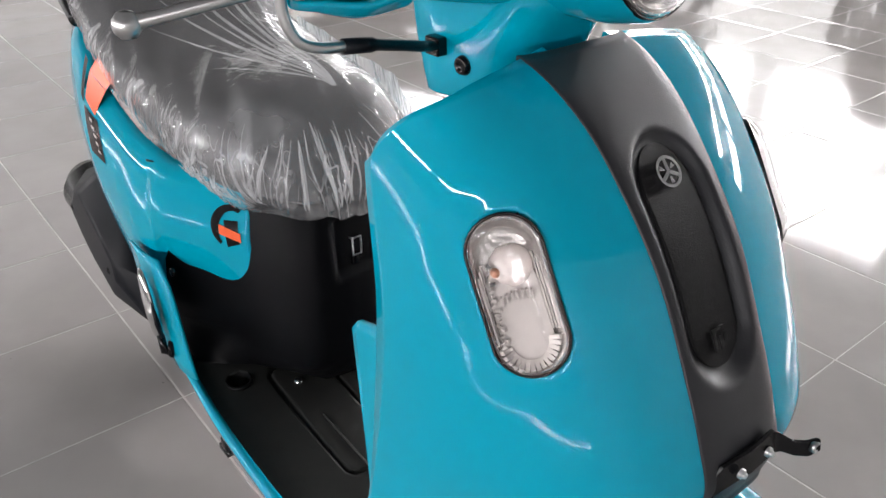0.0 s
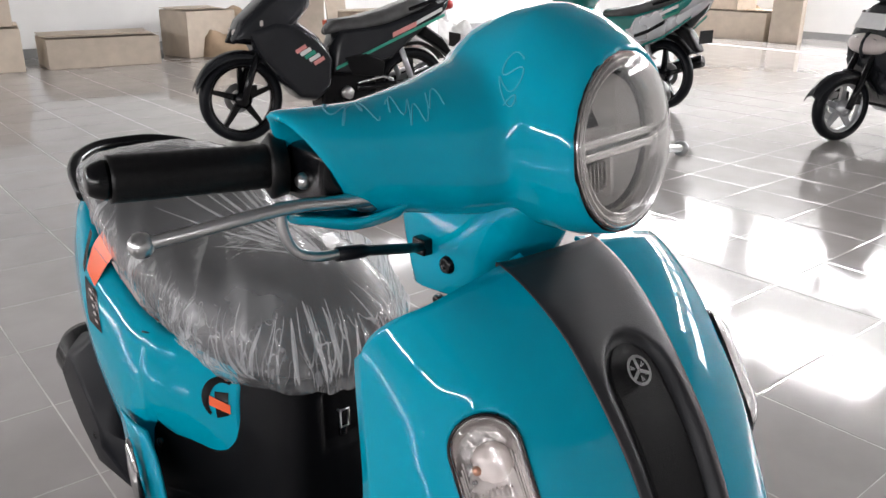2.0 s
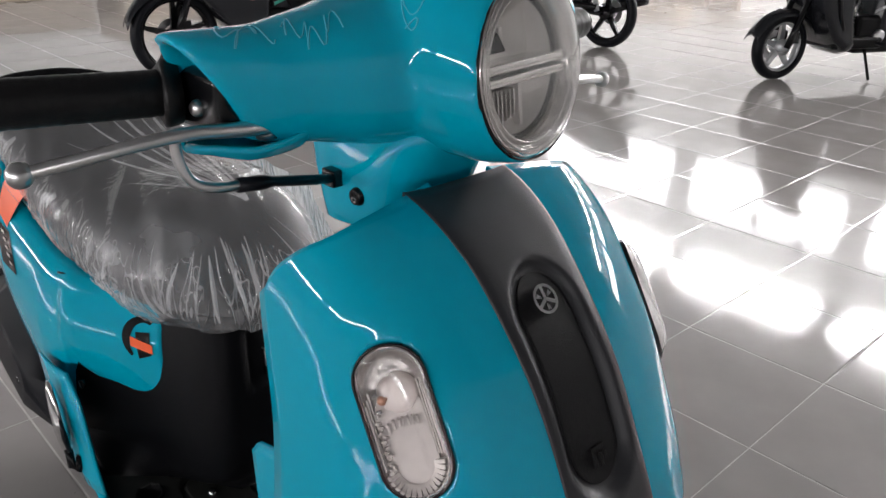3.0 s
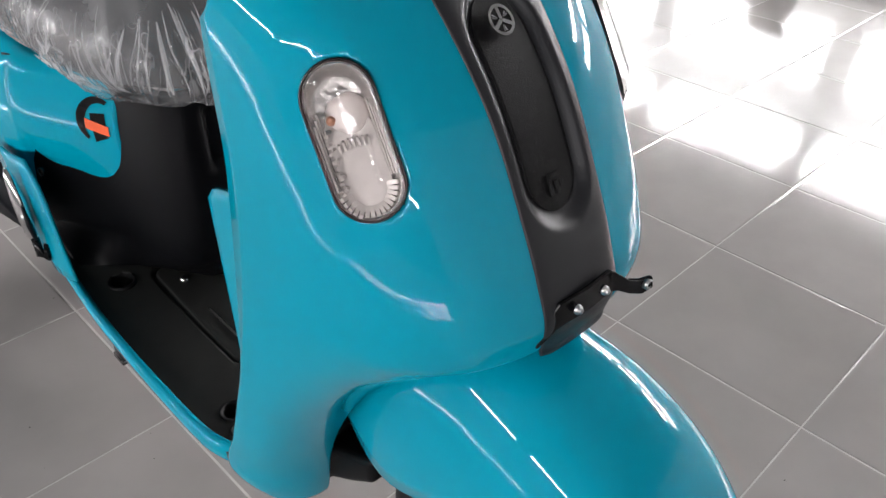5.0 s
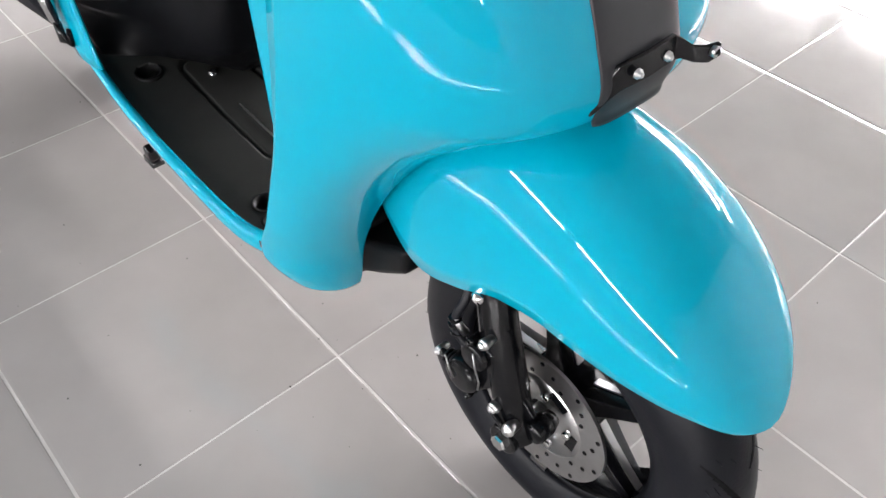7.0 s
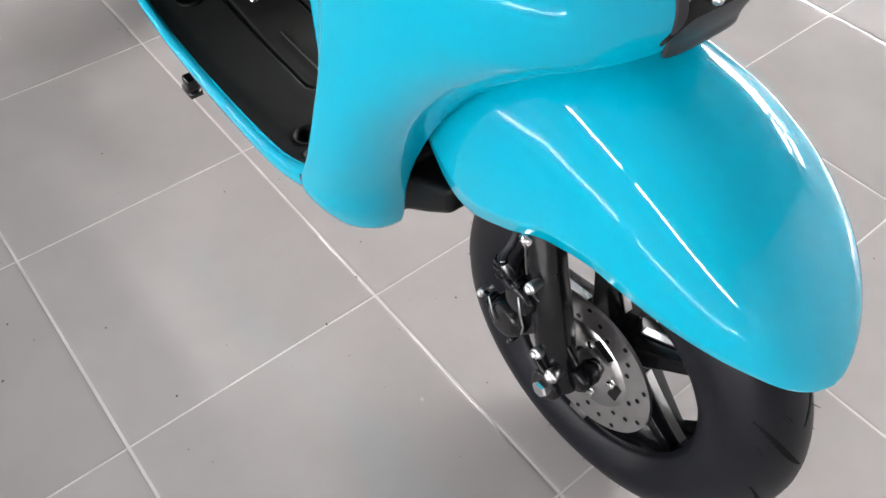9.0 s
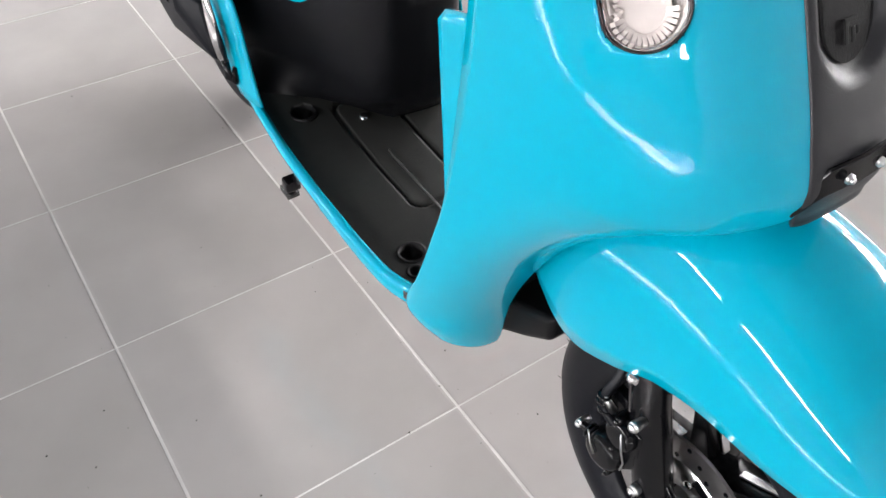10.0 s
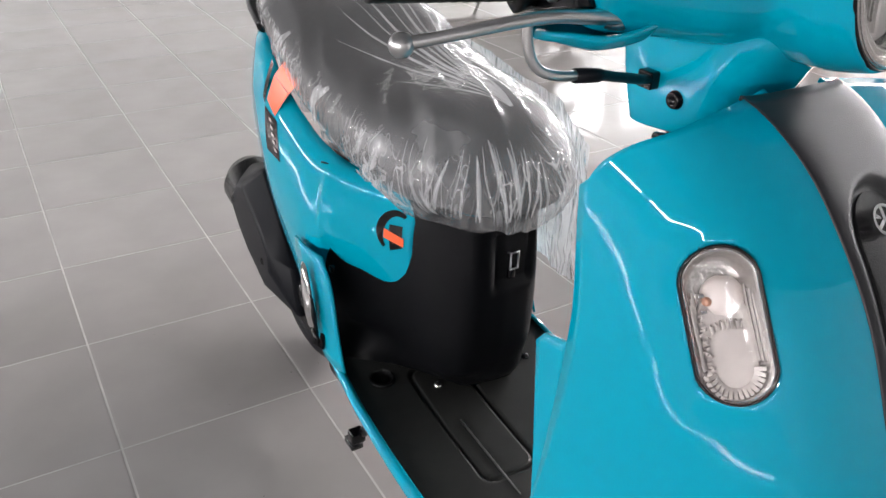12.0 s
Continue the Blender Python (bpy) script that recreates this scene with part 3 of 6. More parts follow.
def turn_signal():
    m = signal_frame()
    m.translation = m.translation + m.to_3x3() @ Vector((0, 0, 0.0036))
    unit = new("turn_signal")
    unit.parent = SC
    unit.matrix_basis = m
    tagged(unit, "oval clear-lens turn signal let into the cover")
    hl, r = SIG_HALF, SIG_R
    n = 72
    edge = [skin_height(x, y) - 0.001 for x, y in capsule(n, hl, r)]

    def follow(d, z, share=1.0):
        return [Vector((x, y, z + share * h)) for (x, y), h in zip(capsule(n, hl + d, r + d), edge)]

    part("rim_seal", loft([follow(*q) for q in ((0.0014, -0.016), (0.0013, -0.0004), (0.0006, 0.0003), (-0.0006, 0.0002), (-0.0012, -0.014))], caps=False), BLACK_GLOSS, unit, "thin dark seal")
    part("inner_rim", loft([follow(*q) for q in ((-0.0012, -0.012, 1.0), (-0.0014, -0.0006, 1.0), (-0.0030, -0.0004, 1.0), (-0.0036, -0.008, 0.9), (-0.0044, -0.014, 0.7))], caps=False), SIGNAL_SILVER, unit, "silvered inner rim")
    rings = [follow(*q) for q in ((-0.0034, -0.008, 0.9), (-0.0052, -0.013, 0.6), (-0.0075, -0.019, 0.3), (-0.0100, -0.021, 0.15), (-0.016, -0.0215, 0.05))]
    bowl = loft(rings, caps=False)
    bowl.verts.ensure_lookup_table()
    bowl.faces.new(bowl.verts[-n:])
    part("reflector", bowl, SIGNAL_SILVER, unit, "silvered reflector bowl")
    # pale diffuser plate over the lower two thirds, its edge cut into small prisms
    plate = loft([[Vector((x * k, (y - 0.010) * k + (0.0 if y < 0 else -0.006), z)) for x, y in capsule(n, hl - 0.017, r - 0.0085)] for k, z in ((1.0, -0.020), (1.0, -0.0155), (0.94, -0.0148))])
    soft_edges(part("diffuser", plate, SIGNAL_WHITE, unit, "milky diffuser plate", smooth=False), 0.0006)
    fl = bmesh.new()
    for k in range(15):
        a = math.pi * 1.02 + math.pi * 0.96 * (k + 0.5) / 15
        m2 = Matrix.Translation((0.0195 * math.cos(a), -0.0325 + 0.0205 * math.sin(a), -0.0165)) @ Matrix.Rotation(a - math.pi / 2, 4, "Z") @ Matrix.Rotation(0.5, 4, "X")
        box((-0.0015, -0.0042, 0), (0.0015, 0.0042, 0.0055), fl, m2)
    for k in range(3):
        for sx in (-1, 1):
            box((-0.0006, -0.027, 0), (0.0006, 0.030 - 0.004 * k, 0.004), fl, Matrix.Translation((sx * (0.0185 + 0.0018 * k), -0.003, -0.019 + 0.0032 * k)))
    for k in range(17):  # prisms down the outer side
        m2 = Matrix.Translation((-0.0178 + 0.0012 * math.sin(k * 2.3), 0.010 - 0.0027 * k, -0.0150)) @ Matrix.Rotation(0.5 * math.sin(k * 1.7), 4, "Z") @ Matrix.Rotation(0.5 + 0.3 * math.cos(k * 3.1), 4, "Y")
        box((-0.0016, -0.0010, 0), (0.0018, 0.0010, 0.0045), fl, m2)
    for k in range(7):  # upright flutes between the bulb cover and the plate
        box((-0.0007, -0.0035, 0), (0.0007, 0.0035, 0.0035), fl, Matrix.Translation((-0.0105 + 0.0036 * k, 0.0010 - 0.0006 * (k - 3) ** 2 * 0.3, -0.0150)) @ Matrix.Rotation(0.4, 4, "X"))
    part("lens_fluting", fl, SIGNAL_WHITE, unit, "fine moulded flutes", smooth=False)
    part("bulb", lathe([(0.0, 0.001), (0.002, 0.0005), (0.0036, -0.002), (0.0038, -0.005), (0.0038, -0.012)], 20, "z", (-0.0095, 0.0195, -0.0105)), AMBER, unit, "small amber bulb")
    clip = bmesh.new()
    for dy in (-0.006, 0.006):
        box((-0.0160, 0.0185 + dy - 0.0016, -0.016), (-0.0115, 0.0185 + dy + 0.0016, -0.0085), clip)
    soft_edges(part("bulb_holder", clip, CHROME, unit, "bright bulb holder clips", smooth=False), 0.0006)
    part("shade", lathe([(0.0165, -0.022), (0.0155, -0.017), (0.012, -0.0125), (0.0065, -0.0105), (0.0, -0.010)], 28, "z", (0.003, 0.020, 0.0)), FROST, unit, "frosted bulb cover")
    rings = [follow(*q) for q in ((-0.0012, -0.004, 1.0), (-0.0013, 0.0002, 1.0), (-0.0030, 0.0028, 0.98), (-0.0075, 0.0056, 0.9), (-0.013, 0.0074, 0.8), (-0.019, 0.0082, 0.7))]
    dome = loft(rings, caps=False)
    dome.verts.ensure_lookup_table()
    dome.faces.new(dome.verts[-n:])
    lens = part("lens", dome, RIPPLED, unit, "clear domed lens")
    thick(lens, 0.0012)
    lens.visible_shadow = False
    return unit


def mirror_unit(unit):
    """A part with its pieces, mirrored to the other side."""
    e = new(unit.name.split(".")[0])
    e.parent = SC
    s = Matrix.Scale(-1, 4, (0, 1, 0))
    for c in list(unit.children):
        o = c.copy()
        o.data = c.data.copy()
        o.data.transform(s @ unit.matrix_basis @ c.matrix_basis)
        o.data.flip_normals()
        scene.collection.objects.link(o)
        o.parent = e
        o.matrix_basis = Matrix()
    if "label" in unit:
        e["label"] = unit["label"]
    return e


mirror_unit(turn_signal())

# black holder bent from plate under the strip
def plate_bracket():
    prof = [(-0.064, 0.350, 0.640, 0.005), (-0.057, 0.353, 0.648, 0.007), (-0.051, 0.357, 0.660, 0.010), (-0.046, 0.360, 0.667, 0.012), (-0.015, 0.365, 0.671, 0.012), (0.017, 0.364, 0.672, 0.012), (0.022, 0.367, 0.671, 0.010), (0.029, 0.375, 0.667, 0.008), (0.036, 0.383, 0.668, 0.008), (0.043, 0.388, 0.673, 0.006)]
    rings = []
    for y, x, z, h in [(a * 0.94, b, c + 0.006, d * 0.85) for a, b, c, d in prof]:
        rings.append([Vector((x - 0.002, y, z - h)), Vector((x + 0.002, y, z - h)), Vector((x + 0.002 - h * 0.4, y, z + h)), Vector((x - 0.002 - h * 0.4, y, z + h))])
    ob = soft_edges(part("plate_bracket", loft(rings), BLACK_GLOSS, SC, "bent black steel plate bracket", smooth=False), 0.001)
    for y in (-0.031, 0.005):
        b = lathe([(0.0, 0.0035), (0.0026, 0.0033), (0.0034, 0.0022), (0.0034, 0.0006), (0.0052, 0.0006), (0.0052, -0.002)], 16, "x", (0.367, y, 0.676))
        bmesh.ops.scale(b, vec=(1, 0.8, 0.8), space=Matrix.Translation((-0.367, -y, -0.676)), verts=b.verts)
        part("bolt", b, STEEL, ob, "bright bolt")
    part("eyelet", ring_solid([(0.0048, -0.0022), (0.0048, 0.0022), (0.0030, 0.0022), (0.0030, -0.0022)], 16, "x", (0.386, 0.037, 0.677)), STEEL, ob, "eyelet")


plate_bracket()

# inner side of the leg shield, and the flap beside the knees
rows = []
for i in range(31):
    z = 0.845 - (0.845 - 0.33) * i / 30
    xr, yr = ease(RIM_X, z), ease(RIM_Y, z)
    rows.append([Vector((xr + 0.010 + 0.02 * (1 - s * s), s * (yr - 0.012), z)) for s in np.linspace(-1, 1, 15)])
thick(part("inner_shield", sheet(rows), DARK_PLASTIC, SC, "dark inner leg shield"), 0.006)
rows = []
for i in range(17):
    v = i / 16
    z = 0.725 - 0.20 * v
    xr, yr = ease(RIM_X, z), ease(RIM_Y, z)
    back = 0.046 * (1 - v) ** 0.9 * min(1.0, v * 8 + 0.75)
    rows.append([Vector((xr - 0.001 - back * s, -(yr - 0.006), z - 0.010 * s)) for s in np.linspace(0, 1, 7)])
flap = thick(part("knee_flap", sheet(rows), TEAL, SC, "teal inner flap"), 0.005, 0)
mirrored(flap)

# front mudguard
GUARD = [(0.12, 0.475), (0.16, 0.545), (0.22, 0.590), (0.30, 0.600), (0.37, 0.588), (0.43, 0.562), (0.49, 0.515), (0.53, 0.468), (0.553, 0.430), (0.5635, 0.405)]
EDGE_Z = [(0.10, 0.43), (0.13, 0.398), (0.20, 0.376), (0.26, 0.398), (0.32, 0.432), (0.38, 0.445), (0.45, 0.442), (0.51, 0.431), (0.5635, 0.403)]
rows = []
for i in range(121):
    q = i / 120
    x = 0.118 + (0.563 - 0.118) * (1 - (1 - q) ** 2.0)
    zt, ze = ease(GUARD, x), ease(EDGE_Z, x)
    wide = ease([(0.11, 0.084), (0.2, 0.100), (0.36, 0.102)], x) * (1 - max(0.0, (x - 0.36) / 0.2032) ** 2.9) ** 0.55
    row = []
    for j in range(57):
        a = -math.pi / 2 + math.pi * j / 56
        y = wide * math.copysign(abs(math.sin(a)) ** 0.85, a)
        rise = abs(math.cos(a)) ** 0.82
        z = ze + (zt - ze) * rise
        # the rolled lower border stands a little proud of the flank
        lip = math.exp(-((rise - 0.02) / 0.11) ** 2) * ease([(0.20, 0.0), (0.26, 1.0), (0.44, 1.0), (0.52, 0.2)], x)
        row.append(Vector((x, y * (1 + 0.016 * lip), z)))
    rows.append(row)
thick(part("front_mudguard", sheet(rows), TEAL, SC, "glossy teal front mudguard"), 0.004)


GROOVE = mat("groove_rubber", (0.0025, 0.0027, 0.0032), 0.7, spec=0.1)


# wheels
def wheel(cx, cz, disc, right_only_disc=True):
    unit = new("front_wheel" if disc else "rear_wheel")
    unit.parent = SC
    unit.matrix_basis = pose(cx, 0, cz)
    half = 0.053
    prof = []
    for k in range(25):
        a = -math.pi * 0.80 + 2 * math.pi * 0.80 * k / 24
        prof.append((0.176 + 0.052 * math.cos(a), half * math.sin(a)))
    prof += [(0.150, 0.030), (0.150, -0.030)]
    tyre = part("tyre", ring_solid(prof, 96), RUBBER, unit, "black rubber tyre with tread grooves")
    for s in (-1, 1):
        ridge = bmesh.new()
        for rr, yy in ((0.164, 0.0500),):
            ring_solid([(rr + 0.0016, s * (yy - 0.002)), (rr + 0.0008, s * (yy + 0.0006)), (rr - 0.0008, s * (yy + 0.0006)), (rr - 0.0016, s * (yy - 0.002))], 72, bm=ridge)
        part("sidewall_ridge", ridge, RUBBER, tyre)
    tread = bmesh.new()
    for k in range(14):
        for s in (-1, 1):
            a = 2 * math.pi * (k + (0.5 if s > 0 else 0)) / 14
            for step in range(11):  # a long sweeping groove from the crown to the shoulder
                t = 0.004 + 0.0036 * step
                b = t / half
                r = 0.176 + 0.052 * math.sqrt(max(0, 1 - b * b))
                wide = 0.0023 * math.sin(math.pi * (step + 0.8) / 11.6) + 0.0004
                box((-0.0052, -wide, -0.0025), (0.0052, wide, 0.0003), tread, Matrix.Rotation(-(a + 0.019 * step + 0.0012 * step * step), 4, "Y") @ Matrix.Translation((0, s * t, r)) @ Matrix.Rotation(-s * math.asin(min(0.95, b)), 4, "X") @ Matrix.Rotation(-s * 0.62, 4, "Z"))
    tagged(part("tread", tread, GROOVE, tyre, smooth=False), "sweeping dark tread grooves", kind="stuff")
    hair = bmesh.new()
    for k in range(60):
        a, s = random.uniform(0, 2 * math.pi), random.choice((-1, 1)) * random.uniform(0.2, 0.8)
        r = 0.176 + 0.052 * math.sqrt(1 - s * s)
        sweep([Matrix.Rotation(-a, 4, "Y") @ Vector((0, s * half, r - 0.002)), Matrix.Rotation(-a, 4, "Y") @ Vector((0.003, s * (half + 0.004), r + 0.007))], [0.0006, 0.0003], 4, hair)
    tagged(part("tyre_hair", hair, RUBBER, tyre, smooth=False), "fine rubber hairs of a new tyre", kind="stuff")
    rim = bmesh.new()
    ring_solid([(0.158, -0.038), (0.163, -0.034), (0.157, -0.028), (0.146, -0.012), (0.146, 0.012), (0.157, 0.028), (0.163, 0.034), (0.158, 0.038), (0.150, 0.030), (0.140, 0.010), (0.140, -0.010), (0.150, -0.030)], 72, bm=rim)
    lathe([(0.0, -0.045), (0.026, -0.045), (0.032, -0.03), (0.032, 0.03), (0.026, 0.045), (0.0, 0.045)], 28, bm=rim)
    part("rim", rim, BLACK_GLOSS, unit, "gloss black cast rim")
    for k in range(5):
        c = Matrix.Rotation(-(2 * math.pi * k / 5 + 0.30), 4, "Y")
        rings, bright = [], []
        for t in (0.0, 0.2, 0.45, 0.75, 1.0):
            r = 0.024 + (0.146 - 0.024) * t
            w, d = 0.017 - 0.022 * t + 0.013 * t * t, 0.026 - 0.010 * t
            rings.append([c @ Vector((dx, dy, r)) for dx, dy in ((-w, -d), (w, -d), (w * 1.3, 0), (w, d), (-w, d), (-w * 1.3, 0))])
            if t > 0.1:
                for s in (-1, 1):
                    bright.append((s, [c @ Vector((s * (w * 1.28 + 0.0015) + dx, dy, r)) for dx, dy in ((-0.0012, -0.005), (0.0012, -0.005), (0.0012, 0.005), (-0.0012, 0.005))]))
        sp = soft_edges(part("spoke", loft(rings), BLACK_GLOSS, unit, smooth=False), 0.002)
        if disc:
            for s in (-1, 1):
                part("machined_edge", loft([q for sg, q in bright if sg == s]), ALLOY, sp, "bright machined spoke edge", smooth=False)
    part("axle", lathe([(0.0, -0.105), (0.011, -0.105), (0.012, -0.10), (0.012, 0.10), (0.011, 0.105), (0.0, 0.105)], 18), STEEL, unit, "steel axle")
    if disc:
        d = bmesh.new()
        ring_solid([(0.093, -0.0540), (0.093, -0.0500), (0.060, -0.0500), (0.060, -0.0540)], 64, bm=d)
        part("disc_carrier", ring_solid([(0.062, -0.0530), (0.062, -0.0510), (0.03, -0.0475), (0.018, -0.0475), (0.018, -0.0515), (0.03, -0.0515)], 48), ALLOY, unit, "dull disc carrier")
        for k in range(5):
            a = 2 * math.pi * (k + 0.65) / 5
            slot = box((-0.013, -0.0537, -0.0060), (0.013, -0.0525, 0.0060), m=Matrix.Rotation(-a, 4, "Y") @ Matrix.Translation((0, 0, 0.047)))
            soft_edges(part("carrier_slot", slot, BLACK_GLOSS, unit, smooth=False), 0.0004)
        dd = part("brake_disc", d, STEEL, unit, "drilled steel brake disc", smooth=False)
        h = bmesh.new()
        for k in range(30):
            a = 2 * math.pi * k / 30
            r = (0.067, 0.0765, 0.086)[k % 3]
            lathe([(0.0, -0.0547), (0.0030, -0.0547), (0.0030, -0.0535), (0.0, -0.0535)], 8, "y", (r * math.cos(a), 0, r * math.sin(a)), h)
        part("drill_holes", h, BLACK_GLOSS, dd, "small drilled holes", smooth=False)
        for k in range(5):
            a = 2 * math.pi * (k + 0.15) / 5
            part("disc_bolt", lathe([(0.0, -0.060), (0.005, -0.060), (0.0055, -0.0545), (0.0, -0.0545)], 10, "y", (0.042 * math.cos(a), 0, 0.042 * math.sin(a))), CHROME, dd)
        part("weight", box((-0.012, -0.037, -0.148), (0.012, -0.030, -0.132)), STEEL, unit, "balance weight", smooth=False)
    return unit


wheel(0.357, 0.228, True)
wheel(-0.92, 0.236, False)

# fork legs, brake caliper and hose
for s in (-1, 1):
    bm = bmesh.new()
    sweep([(0.285, s * 0.076, 0.425), (0.305, s * 0.082, 0.365), (0.345, s * 0.088, 0.258), (0.362, s * 0.088, 0.222)], [0.0200, 0.0215, 0.0215, 0.0200], 20, bm)
    sweep([(0.353, s * 0.066, 0.228), (0.353, s * 0.112, 0.228)], 0.019, 18, bm)
    leg = part("fork_leg", bm, BLACK_GLOSS, SC, "black fork leg")
    soft_edges(leg, 0.003)
    part("axle_nut", lathe([(0.0, s * 0.119), (0.009, s * 0.119), (0.010, s * 0.116), (0.010, s * 0.111), (0.0, s * 0.111)], 6, "y", (0.353, 0, 0.228)), CHROME, leg, "bright axle nut", smooth=False)
part("speed_sensor", lathe([(0.0, -0.094), (0.012, -0.094), (0.0145, -0.090), (0.0145, -0.072), (0.010, -0.060), (0.0, -0.060)], 20, "y", (0.378, 0, 0.252)), BLACK_GLOSS, SC, "black wheel speed sensor")
cal = bmesh.new()
lathe([(0.0, -0.121), (0.018, -0.121), (0.023, -0.117), (0.025, -0.108), (0.025, -0.062), (0.0, -0.062)], 28, "y", (0.288, 0, 0.286), cal)
lathe([(0.0, -0.117), (0.015, -0.117), (0.019, -0.112), (0.020, -0.066), (0.0, -0.066)], 24, "y", (0.301, 0, 0.330), cal)
loft([[Vector((x, y, z)) for x, z in ((0.270, 0.268), (0.304, 0.262), (0.326, 0.292), (0.322, 0.345), (0.296, 0.352), (0.276, 0.312))] for y in (-0.106, -0.066)], bm=cal)
cal_ob = soft_edges(part("brake_caliper", cal, BLACK_GLOSS, SC, "black twin-piston brake caliper", smooth=False), 0.003, 2)
soft_edges(part("caliper_bracket", loft([[Vector((x, y, z)) for x, z in ((0.304, 0.372), (0.324, 0.376), (0.342, 0.300), (0.374, 0.274), (0.366, 0.252), (0.330, 0.268), (0.316, 0.300))] for y in (-0.090, -0.082)]), BLACK_GLOSS, cal_ob, "black caliper bracket", smooth=False), 0.002)
part("slide_pin", sweep([(0.248, -0.112, 0.290), (0.262, -0.112, 0.293), (0.264, -0.112, 0.294), (0.278, -0.112, 0.298), (0.300, -0.112, 0.304)], [0.0045, 0.0045, 0.0075, 0.0075, 0.006], 14), BLACK_GLOSS, cal_ob, "slide pin in a rubber boot")
for k in range(4):
    part("boot_rib", ring_solid([(0.0088, -0.0012), (0.0096, 0.0), (0.0088, 0.0012), (0.0070, 0.0)], 16, "x", (0.264 + 0.005 * k, -0.112, 0.2945 + 0.0012 * k)), RUBBER, cal_ob)
part("bleed_nipple", sweep([(0.283, -0.108, 0.350), (0.276, -0.112, 0.362), (0.273, -0.113, 0.368)], [0.005, 0.004, 0.0025], 10), ALLOY, cal_ob, "alloy bleed nipple")
part("pad_spring", sweep([(0.309, -0.122, 0.352), (0.314, -0.122, 0.330), (0.320, -0.121, 0.312), (0.318, -0.120, 0.296)], 0.0010, 8), STEEL, cal_ob, "thin bright pad spring")
part("pad_spring", sweep([(0.270, -0.123, 0.312), (0.276, -0.123, 0.296), (0.284, -0.123, 0.284)], 0.0010, 8), STEEL, cal_ob, "thin bright pad spring")
part("bracket_stay", sweep([(0.337, -0.116, 0.276), (0.351, -0.114, 0.262), (0.362, -0.112, 0.258)], 0.0035, 10), BLACK_GLOSS, cal_ob, "black stay")
for x, z, r, paint in ((0.250, 0.291, 0.0040, STEEL), (0.315, 0.366, 0.0050, STEEL), (0.337, 0.276, 0.0056, STEEL), (0.361, 0.262, 0.0064, STEEL), (0.300, 0.258, 0.0030, BLACK_GLOSS), (0.296, 0.352, 0.0036, BLACK_GLOSS)):
    part("caliper_bolt", lathe([(0.0, -0.1195), (r * 0.35, -0.1195), (r * 0.4, -0.1185), (r * 0.8, -0.1185), (r, -0.117), (r, -0.115), (r * 1.25, -0.115), (r * 1.25, -0.112), (r, -0.100), (0.0, -0.100)], 12, "y", (x, 0, z)), paint, cal_ob)
HOSE = [(0.290, -0.112, 0.340), (0.274, -0.114, 0.350), (0.270, -0.111, 0.370), (0.274, -0.100, 0.388), (0.268, -0.086, 0.408), (0.255, -0.074, 0.44), (0.24, -0.055, 0.48)]
hose = part("brake_hose", sweep(HOSE, 0.0050, 10, smooth_steps=2), RUBBER, SC, "black brake hose")
for p in ((0.276, -0.113, 0.349), (0.2715, -0.1125, 0.358), (0.271, -0.112, 0.366)):
    part("hose_ferrule", lathe([(0.0068, -0.0018), (0.0074, -0.0010), (0.0074, 0.0010), (0.0068, 0.0018)], 14, "z", p), BLACK_GLOSS, hose, "dark crimped ferrule")
part("hose_clamp", lathe([(0.0, -0.006), (0.0028, -0.006), (0.0032, -0.004), (0.0072, -0.003), (0.0072, 0.008), (0.0, 0.008)], 14, "y", (0.289, -0.100, 0.405)), CHROME, SC, "bright hose clamp bolt")
# dark liner behind the wheel
rows = []
for i in range(25):
    z = 0.62 - 0.375 * i / 24
    x = ease(MID_X, z) - 0.02 if z < 0.6 else 0.27
    y = max(0.06, ease(MID_Y, z)) - 0.004
    rows.append([Vector((min(x, 0.27) - 0.045 * (1 - s * s) - 0.004, s * y, z)) for s in np.linspace(-1, 1, 13)])
thick(part("wheel_liner", sheet(rows), DARK_PLASTIC, SC, "dark plastic wheel-arch liner"), 0.006)
soft_edges(part("lower_cowl", box((0.03, -0.094, 0.248), (0.078, 0.094, 0.33)), DARK_PLASTIC, SC, "dark lower cowl", smooth=False), 0.012, 3)
soft_edges(part("lower_cowl_lip", loft([[Vector((x, y, z)) for y, z in ((-0.090, zb), (0.090, zb), (0.090, zt), (-0.090, zt))] for x, zb, zt in ((0.07, 0.250, 0.32), (0.12, 0.286, 0.34), (0.165, 0.322, 0.362))]), DARK_PLASTIC, SC, "dark lower cowl lip", smooth=False), 0.01, 3)

# handlebar cowl with the headlamp nacelle: blended into one skin
LAMP_YAW = 8.0  # the bars are turned a little to the left


def merged(ob, voxel=0.004, rounds=14):
    r = ob.modifiers.new("skin", "REMESH")
    r.mode, r.voxel_size, r.use_smooth_shade = "VOXEL", voxel, True
    s = ob.modifiers.new("smooth", "SMOOTH")
    s.factor, s.iterations = 0.5, rounds
    return ob


